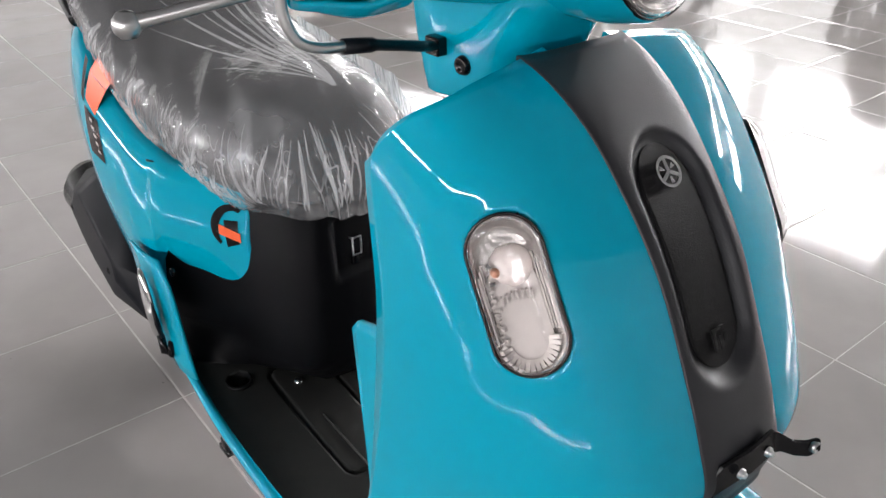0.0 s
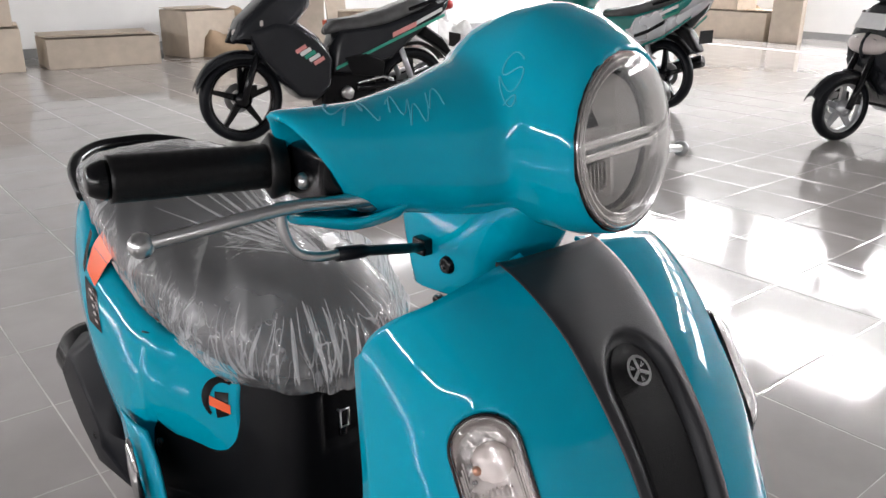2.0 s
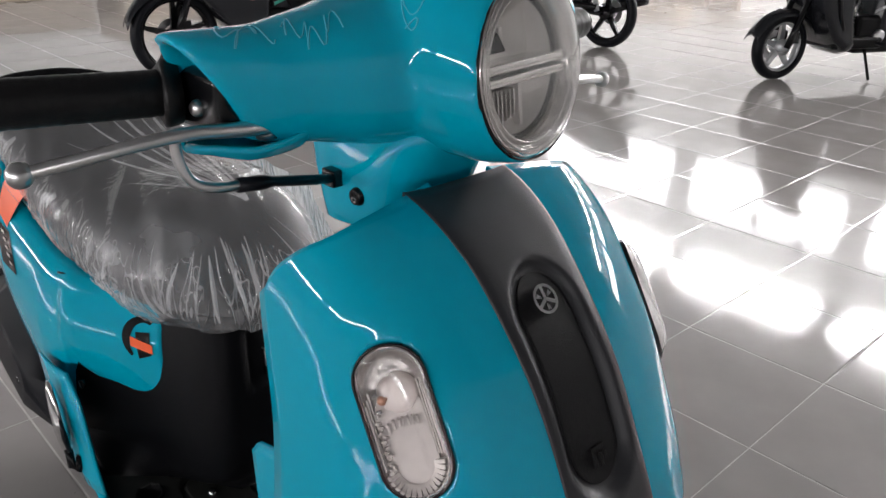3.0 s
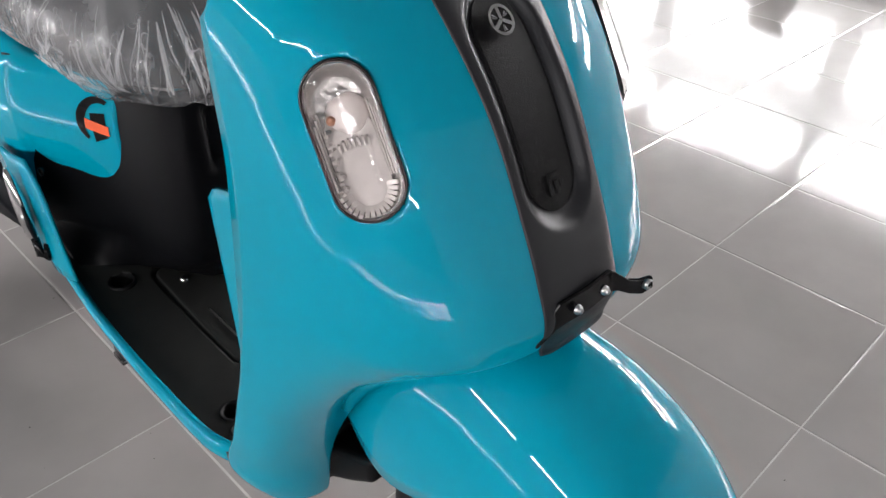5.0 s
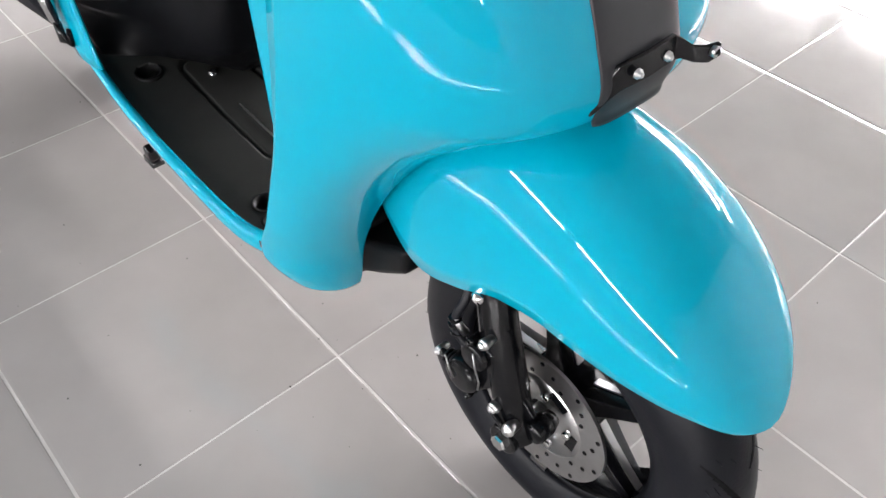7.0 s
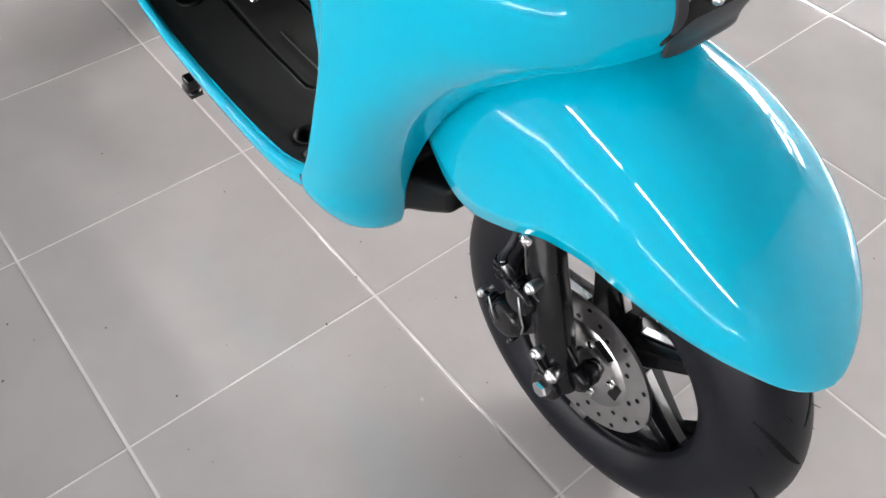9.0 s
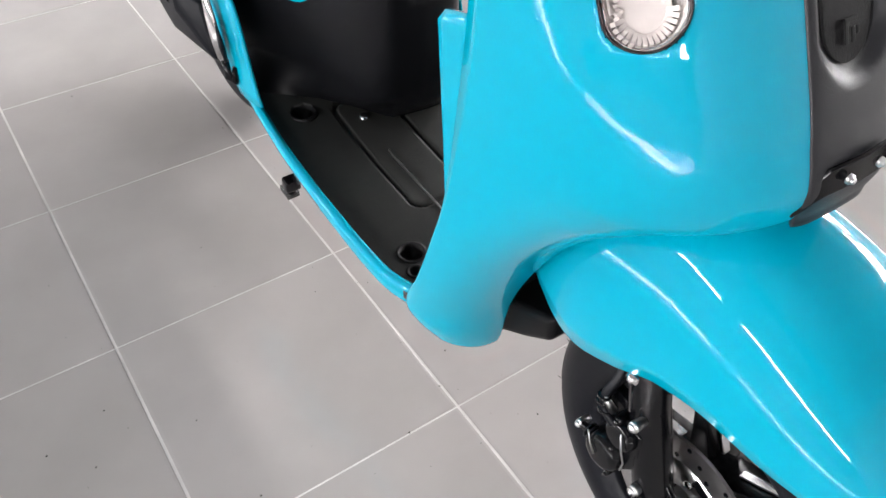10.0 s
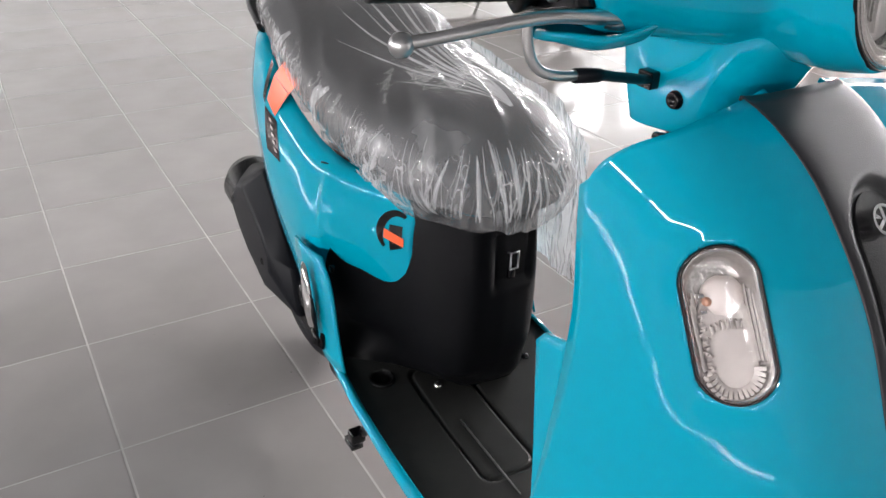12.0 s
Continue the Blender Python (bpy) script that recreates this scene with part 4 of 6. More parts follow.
CROWN = [(0.0, 1.05), (0.02, 1.12), (0.05, 1.22), (0.085, 1.26), (0.12, 1.24), (0.155, 1.16), (0.182, 1.07), (0.193, 1.0), (0.2, 1.0)]  # how far the housing rises above a round section
bm = bmesh.new()
rings = []
for x, r, zc, ex in ((0.112, 0.030, 1.042, 2.0), (0.116, 0.062, 1.042, 2.0), (0.186, 0.0675, 1.042, 2.0), (0.194, 0.068, 1.042, 2.0), (0.194, 0.0735, 1.042, 2.0), (0.182, 0.077, 1.043, 2.0), (0.155, 0.083, 1.044, 2.05), (0.12, 0.083, 1.045, 2.1), (0.085, 0.075, 1.047, 2.15), (0.05, 0.062, 1.053, 2.2), (0.02, 0.045, 1.056, 2.2), (0.0, 0.025, 1.058, 2.2)):
    rings.append([Matrix.Rotation(radians(LAMP_YAW), 4, "Z") @ Vector((x - (0.010 if x > 0.15 else 0) * (b / 0.09), a, zc + b * (ease(CROWN, x) if b > 0 else 1))) for a, b in oval(40, r, r, ex)])
loft(rings, bm=bm)
for s in (-1, 1):
    rings = []
    arm = ((0.0, 0.075, 1.040, 0.075, 0.066, 0.0), (0.05, 0.080, 1.037, 0.072, 0.065, 0.0), (0.09, 0.081, 1.033, 0.060, 0.055, 0.15), (0.13, 0.074, 1.030, 0.046, 0.047, 0.4), (0.16, 0.066, 1.030, 0.042, 0.046, 0.6), (0.185, 0.060, 1.032, 0.038, 0.044, 0.68), (0.192, 0.058, 1.032, 0.034, 0.040, 0.68), (0.185, 0.058, 1.032, 0.026, 0.032, 0.66), (0.14, 0.062, 1.030, 0.024, 0.028, 0.5))
    for y, x, z, rx, rz, lean in arm:
        rings.append([Vector((x + a, s * (y + lean * b), z + b)) for a, b in oval(28, rx, rz, 2.2)])
    loft(rings, bm=bm)
cowl = merged(part("handlebar_cowl", bm, TEAL, SC, "teal handlebar cowl and headlamp housing"), 0.003, 60)

# the cowl's lower lip, which runs on under the lever
rows = []
for i in range(25):
    u = i / 24
    half = 0.033 * math.sqrt(max(0.0, 1 - u ** 2.6)) + 0.0015
    row = []
    for j in range(19):
        a = -1 + 2 * j / 18
        curl = (0.016 * (1 - u) ** 0.8 + 0.004) * abs(a) ** 2.6
        row.append(Vector((0.067 - 0.015 * u ** 1.5 + half * a, -0.126 - 0.074 * u, 0.9825 - 0.003 * math.sin(math.pi * min(1, u * 1.2)) + 0.006 * max(0, u - 0.5) * 2 + curl)))
    rows.append(row)
thick(part("cowl_lip", sheet(rows), TEAL, SC, "teal lower lip of the handlebar cowl"), 0.004)

# neck cover between cowl and front cover
bm = bmesh.new()
rings = []
for z, x0, x1, w in ((0.886, -0.002, 0.100, 0.054), (0.888, -0.005, 0.104, 0.056), (0.905, -0.011, 0.112, 0.057), (0.935, -0.022, 0.128, 0.058), (0.965, -0.030, 0.146, 0.058), (1.005, -0.026, 0.16, 0.055)):
    rings.append([Vector(((x0 + x1) / 2 + a, b, z + 0.11 * ((x0 + x1) / 2 + a - 0.03))) for a, b in oval(48, (x1 - x0) / 2, w, 3.4)])
neck = part("neck_cover", loft(rings), TEAL, SC, "teal steering neck cover")
part("neck_bolt", lathe([(0.0, -0.0602), (0.0035, -0.0602), (0.0040, -0.0618), (0.0072, -0.0612), (0.0088, -0.057), (0.0088, -0.05), (0.0, -0.05)], 20, "y", (0.069, 0, 0.921)), BLACK_GLOSS, neck, "black recessed bolt")
soft_edges(part("cable_clip", box((0.030, -0.068, 0.924), (0.048, -0.056, 0.940)), BLACK_GLOSS, neck, "black cable clip", smooth=False), 0.002)
part("neck_gap", lathe([(0.034, 0.865), (0.034, 0.915)], 32, "z", (0.058, 0, 0)), BLACK_GLOSS, SC, "dark steering gap")

part("steering_cable", sweep([(0.048, -0.050, 0.880), (0.056, -0.060, 0.884), (0.066, -0.063, 0.887), (0.096, -0.058, 0.891), (0.118, -0.038, 0.890)], 0.0042, 10, smooth_steps=2), BLACK_GLOSS, SC, "black cable under the neck")

# headlamp
lamp = new("headlamp")
lamp.parent = SC
lamp.matrix_basis = Matrix.Rotation(radians(LAMP_YAW), 4, "Z") @ Matrix.Translation((0.183, 0, 1.042)) @ Matrix.Rotation(radians(-7), 4, "Y") @ Matrix.Diagonal((1.0, 0.895, 0.905, 1))
tagged(lamp, "round clear headlamp with a cross bar in a chrome ring")
part("bezel", ring_solid([(0.0805, -0.016), (0.0812, 0.005), (0.0806, 0.008), (0.0792, 0.008), (0.0785, -0.01)], 96, "x"), BLACK_GLOSS, lamp, "thin dark ring")
part("outer_ring", ring_solid([(0.078, -0.03), (0.0785, 0.006), (0.0775, 0.009), (0.0755, 0.009), (0.0745, 0.004), (0.0735, 0.004), (0.0725, 0.009), (0.0705, 0.009), (0.0695, 0.003), (0.0670, 0.002), (0.0655, 0.007), (0.0635, 0.007), (0.0615, -0.006), (0.0615, -0.03)], 96, "x"), LAMP_SILVER, lamp, "silvered stepped light ring")
part("inner_ring", ring_solid([(0.0610, -0.03), (0.0610, -0.006), (0.0585, -0.008), (0.0585, -0.03)], 96, "x"), BLACK_GLOSS, lamp, "dark inner ring")
part("reflector", lathe([(0.0605, -0.008), (0.052, -0.015), (0.032, -0.022), (0.0, -0.024)], 64, "x"), SILVER_PLASTIC, lamp, "silvered bowl")
for z0, z1 in ((-0.0115, -0.0035), (-0.0005, 0.0075)):
    soft_edges(part("crossbar", box((-0.026, -0.0645, z0), (0.003, 0.0645, z1)), LAMP_SILVER, lamp, "pale horizontal bar", smooth=False), 0.0015)
part("crossbar_groove", box((-0.026, -0.062, -0.0034), (-0.004, 0.062, -0.0006)), BLACK_GLOSS, lamp, "dark groove", smooth=False)
part("lower_divider", box((-0.036, 0.004, -0.052), (-0.010, 0.009, -0.012)), SILVER_PLASTIC, lamp, smooth=False)
fins = bmesh.new()
for k in range(7):
    box((-0.036, -0.040 + 0.006 * k, -0.047 + 0.0015 * k), (-0.010, -0.0385 + 0.006 * k, -0.014), fins, Matrix.Translation((0, 0, -0.004)))
part("reflector_fins", fins, LAMP_SILVER, lamp, smooth=False)
soft_edges(part("led_block", loft([[Vector((x, y, z)) for y, z in ((-0.034, 0.014), (-0.010, 0.014), (-0.022, 0.040 - 0.3 * (x + 0.036)))] for x in (-0.038, -0.010)]), BLACK_GLOSS, lamp, "dark lamp module", smooth=False), 0.002)
soft_edges(part("led_mirror", box((-0.036, -0.006, 0.014), (-0.020, 0.002, 0.034)), SILVER_PLASTIC, lamp, "small bright mirror", smooth=False), 0.002)
lens = part("lens", lathe([(0.0785, 0.004), (0.0775, 0.0095), (0.072, 0.0125), (0.055, 0.0155), (0.03, 0.0175), (0.0, 0.018)], 64, "x"), LENS, lamp, "clear domed lens")
thick(lens, 0.0012)
lens.visible_shadow = False


# grips, levers, switches
def bar_end(s):
    g = bmesh.new()
    a, b = Vector((0.020, s * 0.200, 1.024)), Vector((0.004, s * 0.318, 1.029))
    steps = 36
    pts = [a.lerp(b, k / steps) for k in range(steps + 1)]
    rad = [0.0176 + 0.00025 * math.sin(k * 2.1) for k in range(steps + 1)]
    sweep(pts, rad, 20, g)
    grip = part("grip", g, GRIP_RUBBER, SC, "ribbed black rubber grip")
    part("grip_flange", sweep([a + Vector((0.004, s * -0.010, 0)), a + Vector((0.002, s * -0.002, 0)), a, a.lerp(b, 0.03)], [0.024, 0.026, 0.026, 0.019], 24), GRIP_RUBBER, grip)
    part("bar_weight", sweep([b, b.lerp(a, -0.03), b.lerp(a, -0.09), b.lerp(a, -0.12), b.lerp(a, -0.13)], [0.0140, 0.0150, 0.0125, 0.0105, 0.0070], 24), BLACK_GLOSS, grip, "black bar end weight")
    soft_edges(part("switch_housing", box((0.012, min(s * 0.140, s * 0.190), 0.998), (0.085, max(s * 0.140, s * 0.190), 1.045)), BLACK_GLOSS, SC, "black switch housing", smooth=False), 0.008, 3)
    lev = bmesh.new()
    drop = 0.024 if s > 0 else 0.0
    path = [(0.088, s * 0.150, 1.004), (0.092, s * 0.185, 1.008), (0.092, s * 0.215, 1.012), (0.085, s * 0.255, 1.008), (0.070, s * 0.290, 1.000), (0.058, s * 0.314, 0.995)]
    path = [(x - 0.5 * drop, y, z - drop) for x, y, z in path]
    sweep(path, [0.0066, 0.0058, 0.0051, 0.0047, 0.0045, 0.0047], 14, lev, 2)
    lv = part("brake_lever", lev, STEEL, SC, "silver brake lever with a ball end")
    part("ball_end", lathe([(0.0, -0.0092), (0.0053, -0.0077), (0.0083, -0.004), (0.0092, 0.0), (0.0083, 0.004), (0.0053, 0.0077), (0.0, 0.0092)], 20, "z", (0.057 - 0.5 * drop, s * 0.318, 0.994 - drop)), STEEL, lv)
    part("lever_pivot", lathe([(0.0, 0.995), (0.008, 0.995), (0.009, 1.0), (0.008, 1.012), (0.0, 1.012)], 18, "z", (0.084 - 0.5 * drop, s * 0.152, -drop)), STEEL, lv)
    return grip


bar_end(-1)
bar_end(1)
part("perch_bolt", lathe([(0.0, -0.196), (0.004, -0.196), (0.0065, -0.193), (0.007, -0.186), (0.0, -0.186)], 12, "y", (0.056, 0, 1.018)), STEEL, SC, "bright lever perch bolt")
part("brake_pipe", sweep([(0.056, -0.212, 1.004), (0.056, -0.211, 0.980), (0.060, -0.203, 0.962), (0.066, -0.185, 0.957), (0.066, -0.165, 0.956)], 0.0042, 12, smooth_steps=2), STEEL, SC, "bent steel brake pipe")
part("cable_boot", sweep([(0.066, -0.170, 0.956), (0.065, -0.145, 0.953), (0.064, -0.140, 0.952), (0.052, -0.09, 0.939), (0.044, -0.066, 0.933)], [0.0060, 0.0060, 0.0046, 0.0046, 0.0040], 12), RUBBER, SC, "black rubber cable boot")

# faint marker strokes on the cowl's wrapping
bpy.context.view_layer.update()
cowl_skin = BVHTree.FromObject(cowl, bpy.context.evaluated_depsgraph_get())


def stroke(points, wide=0.0006):
    """A faint pen line drawn on the cowl's skin."""
    pts = []
    for q in points:
        p, nrm, _, _ = cowl_skin.find_nearest(q)
        pts.append(p + nrm * 0.0002)
    part("marker_stroke", sweep(pts, wide, 5), CHALK, cowl, "faint pale marker stroke", smooth=False)


START, END, RISE = Vector((0.086, -0.190, 1.066)), Vector((0.124, -0.106, 1.067)), Vector((-0.020, 0.010, 0.014))
stroke([START.lerp(END, 0.02 + 0.40 * k / 40 + 0.05 * math.sin(k * 0.47 + 2)) + RISE * (0.5 + 0.35 * math.sin(k * 0.62) + 0.3 * math.sin(k * 0.23 + 1)) for k in range(41)])
stroke([START.lerp(END, 0.50 + 0.48 * k / 46 + 0.03 * math.sin(k * 0.41 + 1)) + RISE * (0.45 + 0.4 * math.sin(k * 0.75 + 0.6) + 0.3 * math.sin(k * 0.19)) for k in range(47)])
stroke([Vector((0.138 + 0.010 * math.sin(k * 0.33), -0.060 + 0.014 * k / 40, 1.072 + 0.036 * k / 40 + 0.008 * math.sin(k * 0.55))) for k in range(41)])

# floorboard
def board_z(x):
    return ease([(0.02, 0.309), (-0.06, 0.308), (-0.20, 0.315), (-0.36, 0.338), (-0.50, 0.365)], x)


def board_half(x):
    return ease([(0.03, 0.176), (-0.1, 0.184), (-0.3, 0.186), (-0.42, 0.180), (-0.52, 0.172)], x)


bm = bmesh.new()
rows = []
for i in range(151):
    x = 0.020 - 0.50 * i / 150
    row = []
    for j in range(111):
        y = board_half(x) * (-1 + 2 * j / 110)
        z = board_z(x)
        # centre lid: a groove round a rounded rectangle
        qx, qy = max(abs(x + 0.245) - 0.101, 0), max(abs(y + 0.040) - 0.024, 0)
        d = abs(math.hypot(qx, qy) - 0.020)
        z -= 0.008 * max(0, 1 - d / 0.0034)
        row.append(Vector((x, y, z)))
    rows.append(row)
PLUGS = ((-0.058, -0.134, 0.017), (-0.026, -0.148, 0.0095), (-0.370, -0.126, 0.018), (-0.058, 0.134, 0.017), (-0.370, 0.126, 0.018))
bm = sheet(rows)
bmesh.ops.delete(bm, geom=[f for f in bm.faces if any(math.hypot(f.calc_center_median().x - x, f.calc_center_median().y - y) < r for x, y, r in PLUGS)], context="FACES")
board = thick(part("floorboard", bm, FLOOR_PLASTIC, SC, "dark grey plastic floorboard with a moulded lid"), 0.012)
for x, y, r in PLUGS:
    part("foot_plug", ring_solid([(r + 0.0035, -0.002), (r + 0.0030, 0.0012), (r - 0.0015, 0.0008), (r - 0.0025, -0.012), (0.0006, -0.012), (0.0006, -0.015), (r + 0.0035, -0.015)], 24, "z", (x, y, board_z(x))), DARK_PLASTIC, board, "round black plug")
part("floor_screw", lathe([(0.0, 0.005), (0.005, 0.0045), (0.007, 0.001), (0.007, -0.003)], 14, "z", (-0.321, -0.052, board_z(-0.321))), CHROME, board, "bright screw")
part("floor_screw", lathe([(0.0, 0.005), (0.005, 0.0045), (0.0075, 0.001), (0.0075, -0.003)], 14, "z", (-0.318, 0.116, board_z(-0.318))), BLACK_GLOSS, board, "dark screw")
part("lid_seam", box((-0.080, -0.0008, -0.002), (0.080, 0.0008, 0.0012), m=Matrix.Translation((-0.165, -0.055, (board_z(-0.25) + board_z(-0.08)) / 2)) @ Matrix.Rotation(math.atan2(board_z(-0.25) - board_z(-0.08), 0.17), 4, "Y")), STEEL, board, "pale seam", smooth=False)

# teal sill along the floorboard, running up into the tail
rows = []
for i in range(61):
    x = 0.010 - 0.55 * i / 60
    zt = board_z(x) + 0.004
    zb = ease([(0.035, 0.272), (-0.05, 0.274), (-0.15, 0.285), (-0.29, 0.309), (-0.42, 0.338), (-0.54, 0.37)], x)
    w = board_half(x) - 0.014 * max(0.0, (x + 0.05) / 0.06) ** 2
    rows.append([Vector((x, -(w - 0.004), zt)), Vector((x, -(w + 0.001), zt + 0.002)), Vector((x, -(w + 0.004), zt - 0.004)), Vector((x, -(w + 0.004), (zt + zb) / 2)), Vector((x, -(w - 0.003), zb + 0.006)), Vector((x, -(w - 0.012), zb)), Vector((x, -(w - 0.05), zb - 0.002))])
sill = thick(part("sill", sheet(rows), TEAL, SC, "teal sill under the floorboard"), 0.003)
mirrored(sill)
soft_edges(part("underbody", box((-0.60, -0.13, 0.20), (0.03, 0.13, 0.30)), DARK_PLASTIC, SC, "dark underbody", smooth=False), 0.02, 3)

# seat box: how far the plan falls back from its blunt nose towards the sides
BOX_PLAN = [(0.0, 0.0), (0.25, 0.003), (0.36, 0.014), (0.43, 0.040), (0.54, 0.125), (0.75, 0.200), (1.0, 0.275)]
FOOT_PLAN = [(-1.0, 0.122), (-0.7, 0.106), (-0.45, 0.086), (-0.2, 0.030), (-0.05, 0.0), (0.4, -0.008), (0.6, 0.02), (1.0, 0.12)]
rows = []
for i in range(41):
    v = i / 40
    z = 0.322 + 0.343 * v
    xn = ease([(0.33, -0.306), (0.345, -0.290), (0.37, -0.265), (0.41, -0.246), (0.45, -0.238), (0.55, -0.234), (0.64, -0.236)], z)
    row = []
    for j in range(61):
        s = -1 + 2 * j / 60
        foot = ease([(0.335, 1.0), (0.40, 0.0)], z)
        x = xn - (1 - foot) * ease(BOX_PLAN, abs(s)) - foot * ease(FOOT_PLAN, s)
        y = 0.168 * s * ease([(0.33, 0.96), (0.45, 1.0), (0.55, 0.98), (0.64, 0.90)], z)
        # shallow recess of the front hook panel
        d = max(abs(y - 0.014) - 0.036, abs(z - 0.590) - 0.045)
        x -= 0.011 * (1 - min(1, max(0, (d + 0.003) / 0.003)))
        row.append(Vector((x, y, z)))
    rows.append(row)
seat_box = part("seat_box", sheet(rows), BOX_BLACK, SC, "black plastic box under the seat")
thick(seat_box, 0.005)
hk = bmesh.new()
sweep([(-0.242, 0.008, 0.598), (-0.234, 0.008, 0.600), (-0.234, 0.021, 0.600), (-0.234, 0.021, 0.574), (-0.234, 0.008, 0.574), (-0.234, 0.008, 0.600)], 0.0014, 8, hk)
part("bag_hook", hk, STEEL, seat_box, "folding steel bag hook")
soft_edges(part("hook_base", box((-0.252, 0.008, 0.556), (-0.236, 0.021, 0.574)), BLACK_GLOSS, seat_box, "black hook base", smooth=False), 0.003)
part("panel_screw", lathe([(0.0, -0.1705), (0.006, -0.170), (0.0075, -0.164), (0.0, -0.16)], 14, "y", (-0.464, 0.003, 0.503)), BLACK_GLOSS, seat_box)

# tail panels
def tail_half(x):
    return ease([(-0.335, 0.088), (-0.38, 0.118), (-0.43, 0.146), (-0.48, 0.172), (-0.56, 0.188), (-0.66, 0.190), (-0.78, 0.172), (-0.88, 0.130), (-0.95, 0.070)], x)


def seat_low(x):
    return ease([(-0.19, 0.680), (-0.25, 0.668), (-0.34, 0.650), (-0.45, 0.658), (-0.60, 0.700), (-0.74, 0.755), (-0.88, 0.790), (-0.96, 0.80)], x)


rows = []
for i in range(91):
    x = -0.342 - 0.608 * i / 90
    zt = seat_low(x) + 0.012
    zb = ease([(-0.342, 0.502), (-0.350, 0.498), (-0.42, 0.496), (-0.455, 0.497), (-0.468, 0.499), (-0.486, 0.50), (-0.50, 0.37), (-0.56, 0.375), (-0.66, 0.44), (-0.78, 0.52), (-0.88, 0.58), (-0.95, 0.63)], x)
    row = []
    for j in range(25):
        v = j / 24
        z = zt + (zb - zt) * v
        f = math.sin(math.pi * (0.30 + 0.62 * v))
        y = tail_half(x) * (0.80 + 0.20 * f) - 0.020 * (1 - v) ** 3
        if v < 0.08:
            y -= 0.015 * (1 - v / 0.08)
        row.append(Vector((x, -y, z)))
    rows.append(row)
tail = thick(part("tail_panel", sheet(rows), TEAL, SC, "glossy teal tail side panel"), 0.004)
mirrored(tail)


def tail_y(x, z):
    zt = seat_low(x) + 0.012
    zb = 0.36 if x < -0.49 else 0.505
    zb = ease([(-0.342, 0.502), (-0.350, 0.498), (-0.42, 0.496), (-0.455, 0.497), (-0.468, 0.499), (-0.486, 0.50), (-0.50, 0.37), (-0.56, 0.375), (-0.66, 0.44), (-0.78, 0.52), (-0.88, 0.58), (-0.95, 0.63)], x)
    v = (z - zt) / (zb - zt)
    return tail_half(x) * (0.80 + 0.20 * math.sin(math.pi * (0.30 + 0.62 * v))) - 0.020 * (1 - v) ** 3


def decal(name, corners, material, parent, label, n=10, lift=0.0012):
    """A sticker laid on the tail panel, between four corners (x, z)."""
    rows = []
    for i in range(n + 1):
        row = []
        for j in range(n + 1):
            u, v = i / n, j / n
            x = (corners[0][0] * (1 - u) + corners[1][0] * u) * (1 - v) + (corners[3][0] * (1 - u) + corners[2][0] * u) * v
            z = (corners[0][1] * (1 - u) + corners[1][1] * u) * (1 - v) + (corners[3][1] * (1 - u) + corners[2][1] * u) * v
            row.append(Vector((x, -(tail_y(x, z) + lift), z)))
        rows.append(row)
    return part(name, sheet(rows), material, parent, label)


def arc_decal(name, cx, cz, rx, rz, width, a0, a1, material, parent, label, lift=0.0012):
    """A curved sticker: part of an oval ring on the tail panel, thinning towards its ends."""
    rows = []
    for i in range(25):
        u = i / 24
        a = radians(a0 + (a1 - a0) * u)
        w = width * (0.45 + 0.55 * math.sin(math.pi * u))
        row = []
        for k in (0, 0.5, 1):
            x, z = cx + (rx - w * k) * math.cos(a), cz + (rz - w * k) * math.sin(a)
            row.append(Vector((x, -(tail_y(x, z) + lift), z)))
        rows.append(row)
    return part(name, sheet(rows), material, parent, label)


arc_decal("logo_sticker", -0.367, 0.598, 0.025, 0.034, 0.012, 55, 235, BLACK_GLOSS, tail, "black curved logo sticker")
decal("logo_block", [(-0.374, 0.609), (-0.356, 0.610), (-0.355, 0.575), (-0.372, 0.567)], BLACK_GLOSS, tail, "black logo block", lift=0.001)
decal("logo_flash", [(-0.380, 0.602), (-0.352, 0.592), (-0.352, 0.578), (-0.380, 0.587)], ORANGE, tail, "orange logo flash", lift=0.0022)
decal("dark_sticker", [(-0.703, 0.772), (-0.690, 0.766), (-0.692, 0.704), (-0.705, 0.712)], BLACK_GLOSS, tail, "dark smoked sticker")
decal("orange_stripe", [(-0.655, 0.786), (-0.598, 0.768), (-0.622, 0.736), (-0.678, 0.752)], ORANGE, tail, "orange stripe sticker")
decal("orange_stripe", [(-0.678, 0.7515), (-0.6225, 0.7355), (-0.648, 0.694), (-0.684, 0.712)], ORANGE, tail, "orange stripe sticker", lift=0.0013)
decal("name_badge", [(-0.690, 0.700), (-0.640, 0.688), (-0.615, 0.628), (-0.668, 0.634)], BLACK_GLOSS, tail, "dark badge sticker")
for k in range(5):
    x, z = -0.668 + 0.007 * k, 0.688 - 0.0105 * k
    decal("badge_bar", [(x + 0.002, z), (x + 0.012, z - 0.002), (x + 0.014, z - 0.006), (x + 0.004, z - 0.004)], FROST, tail, "pale badge bar", 2, 0.0024)
part("tail_bolt", lathe([(0.0, 0.003), (0.005, 0.0025), (0.006, -0.004)], 12, "y", (-0.53, -0.187, 0.50)), CHROME, tail)

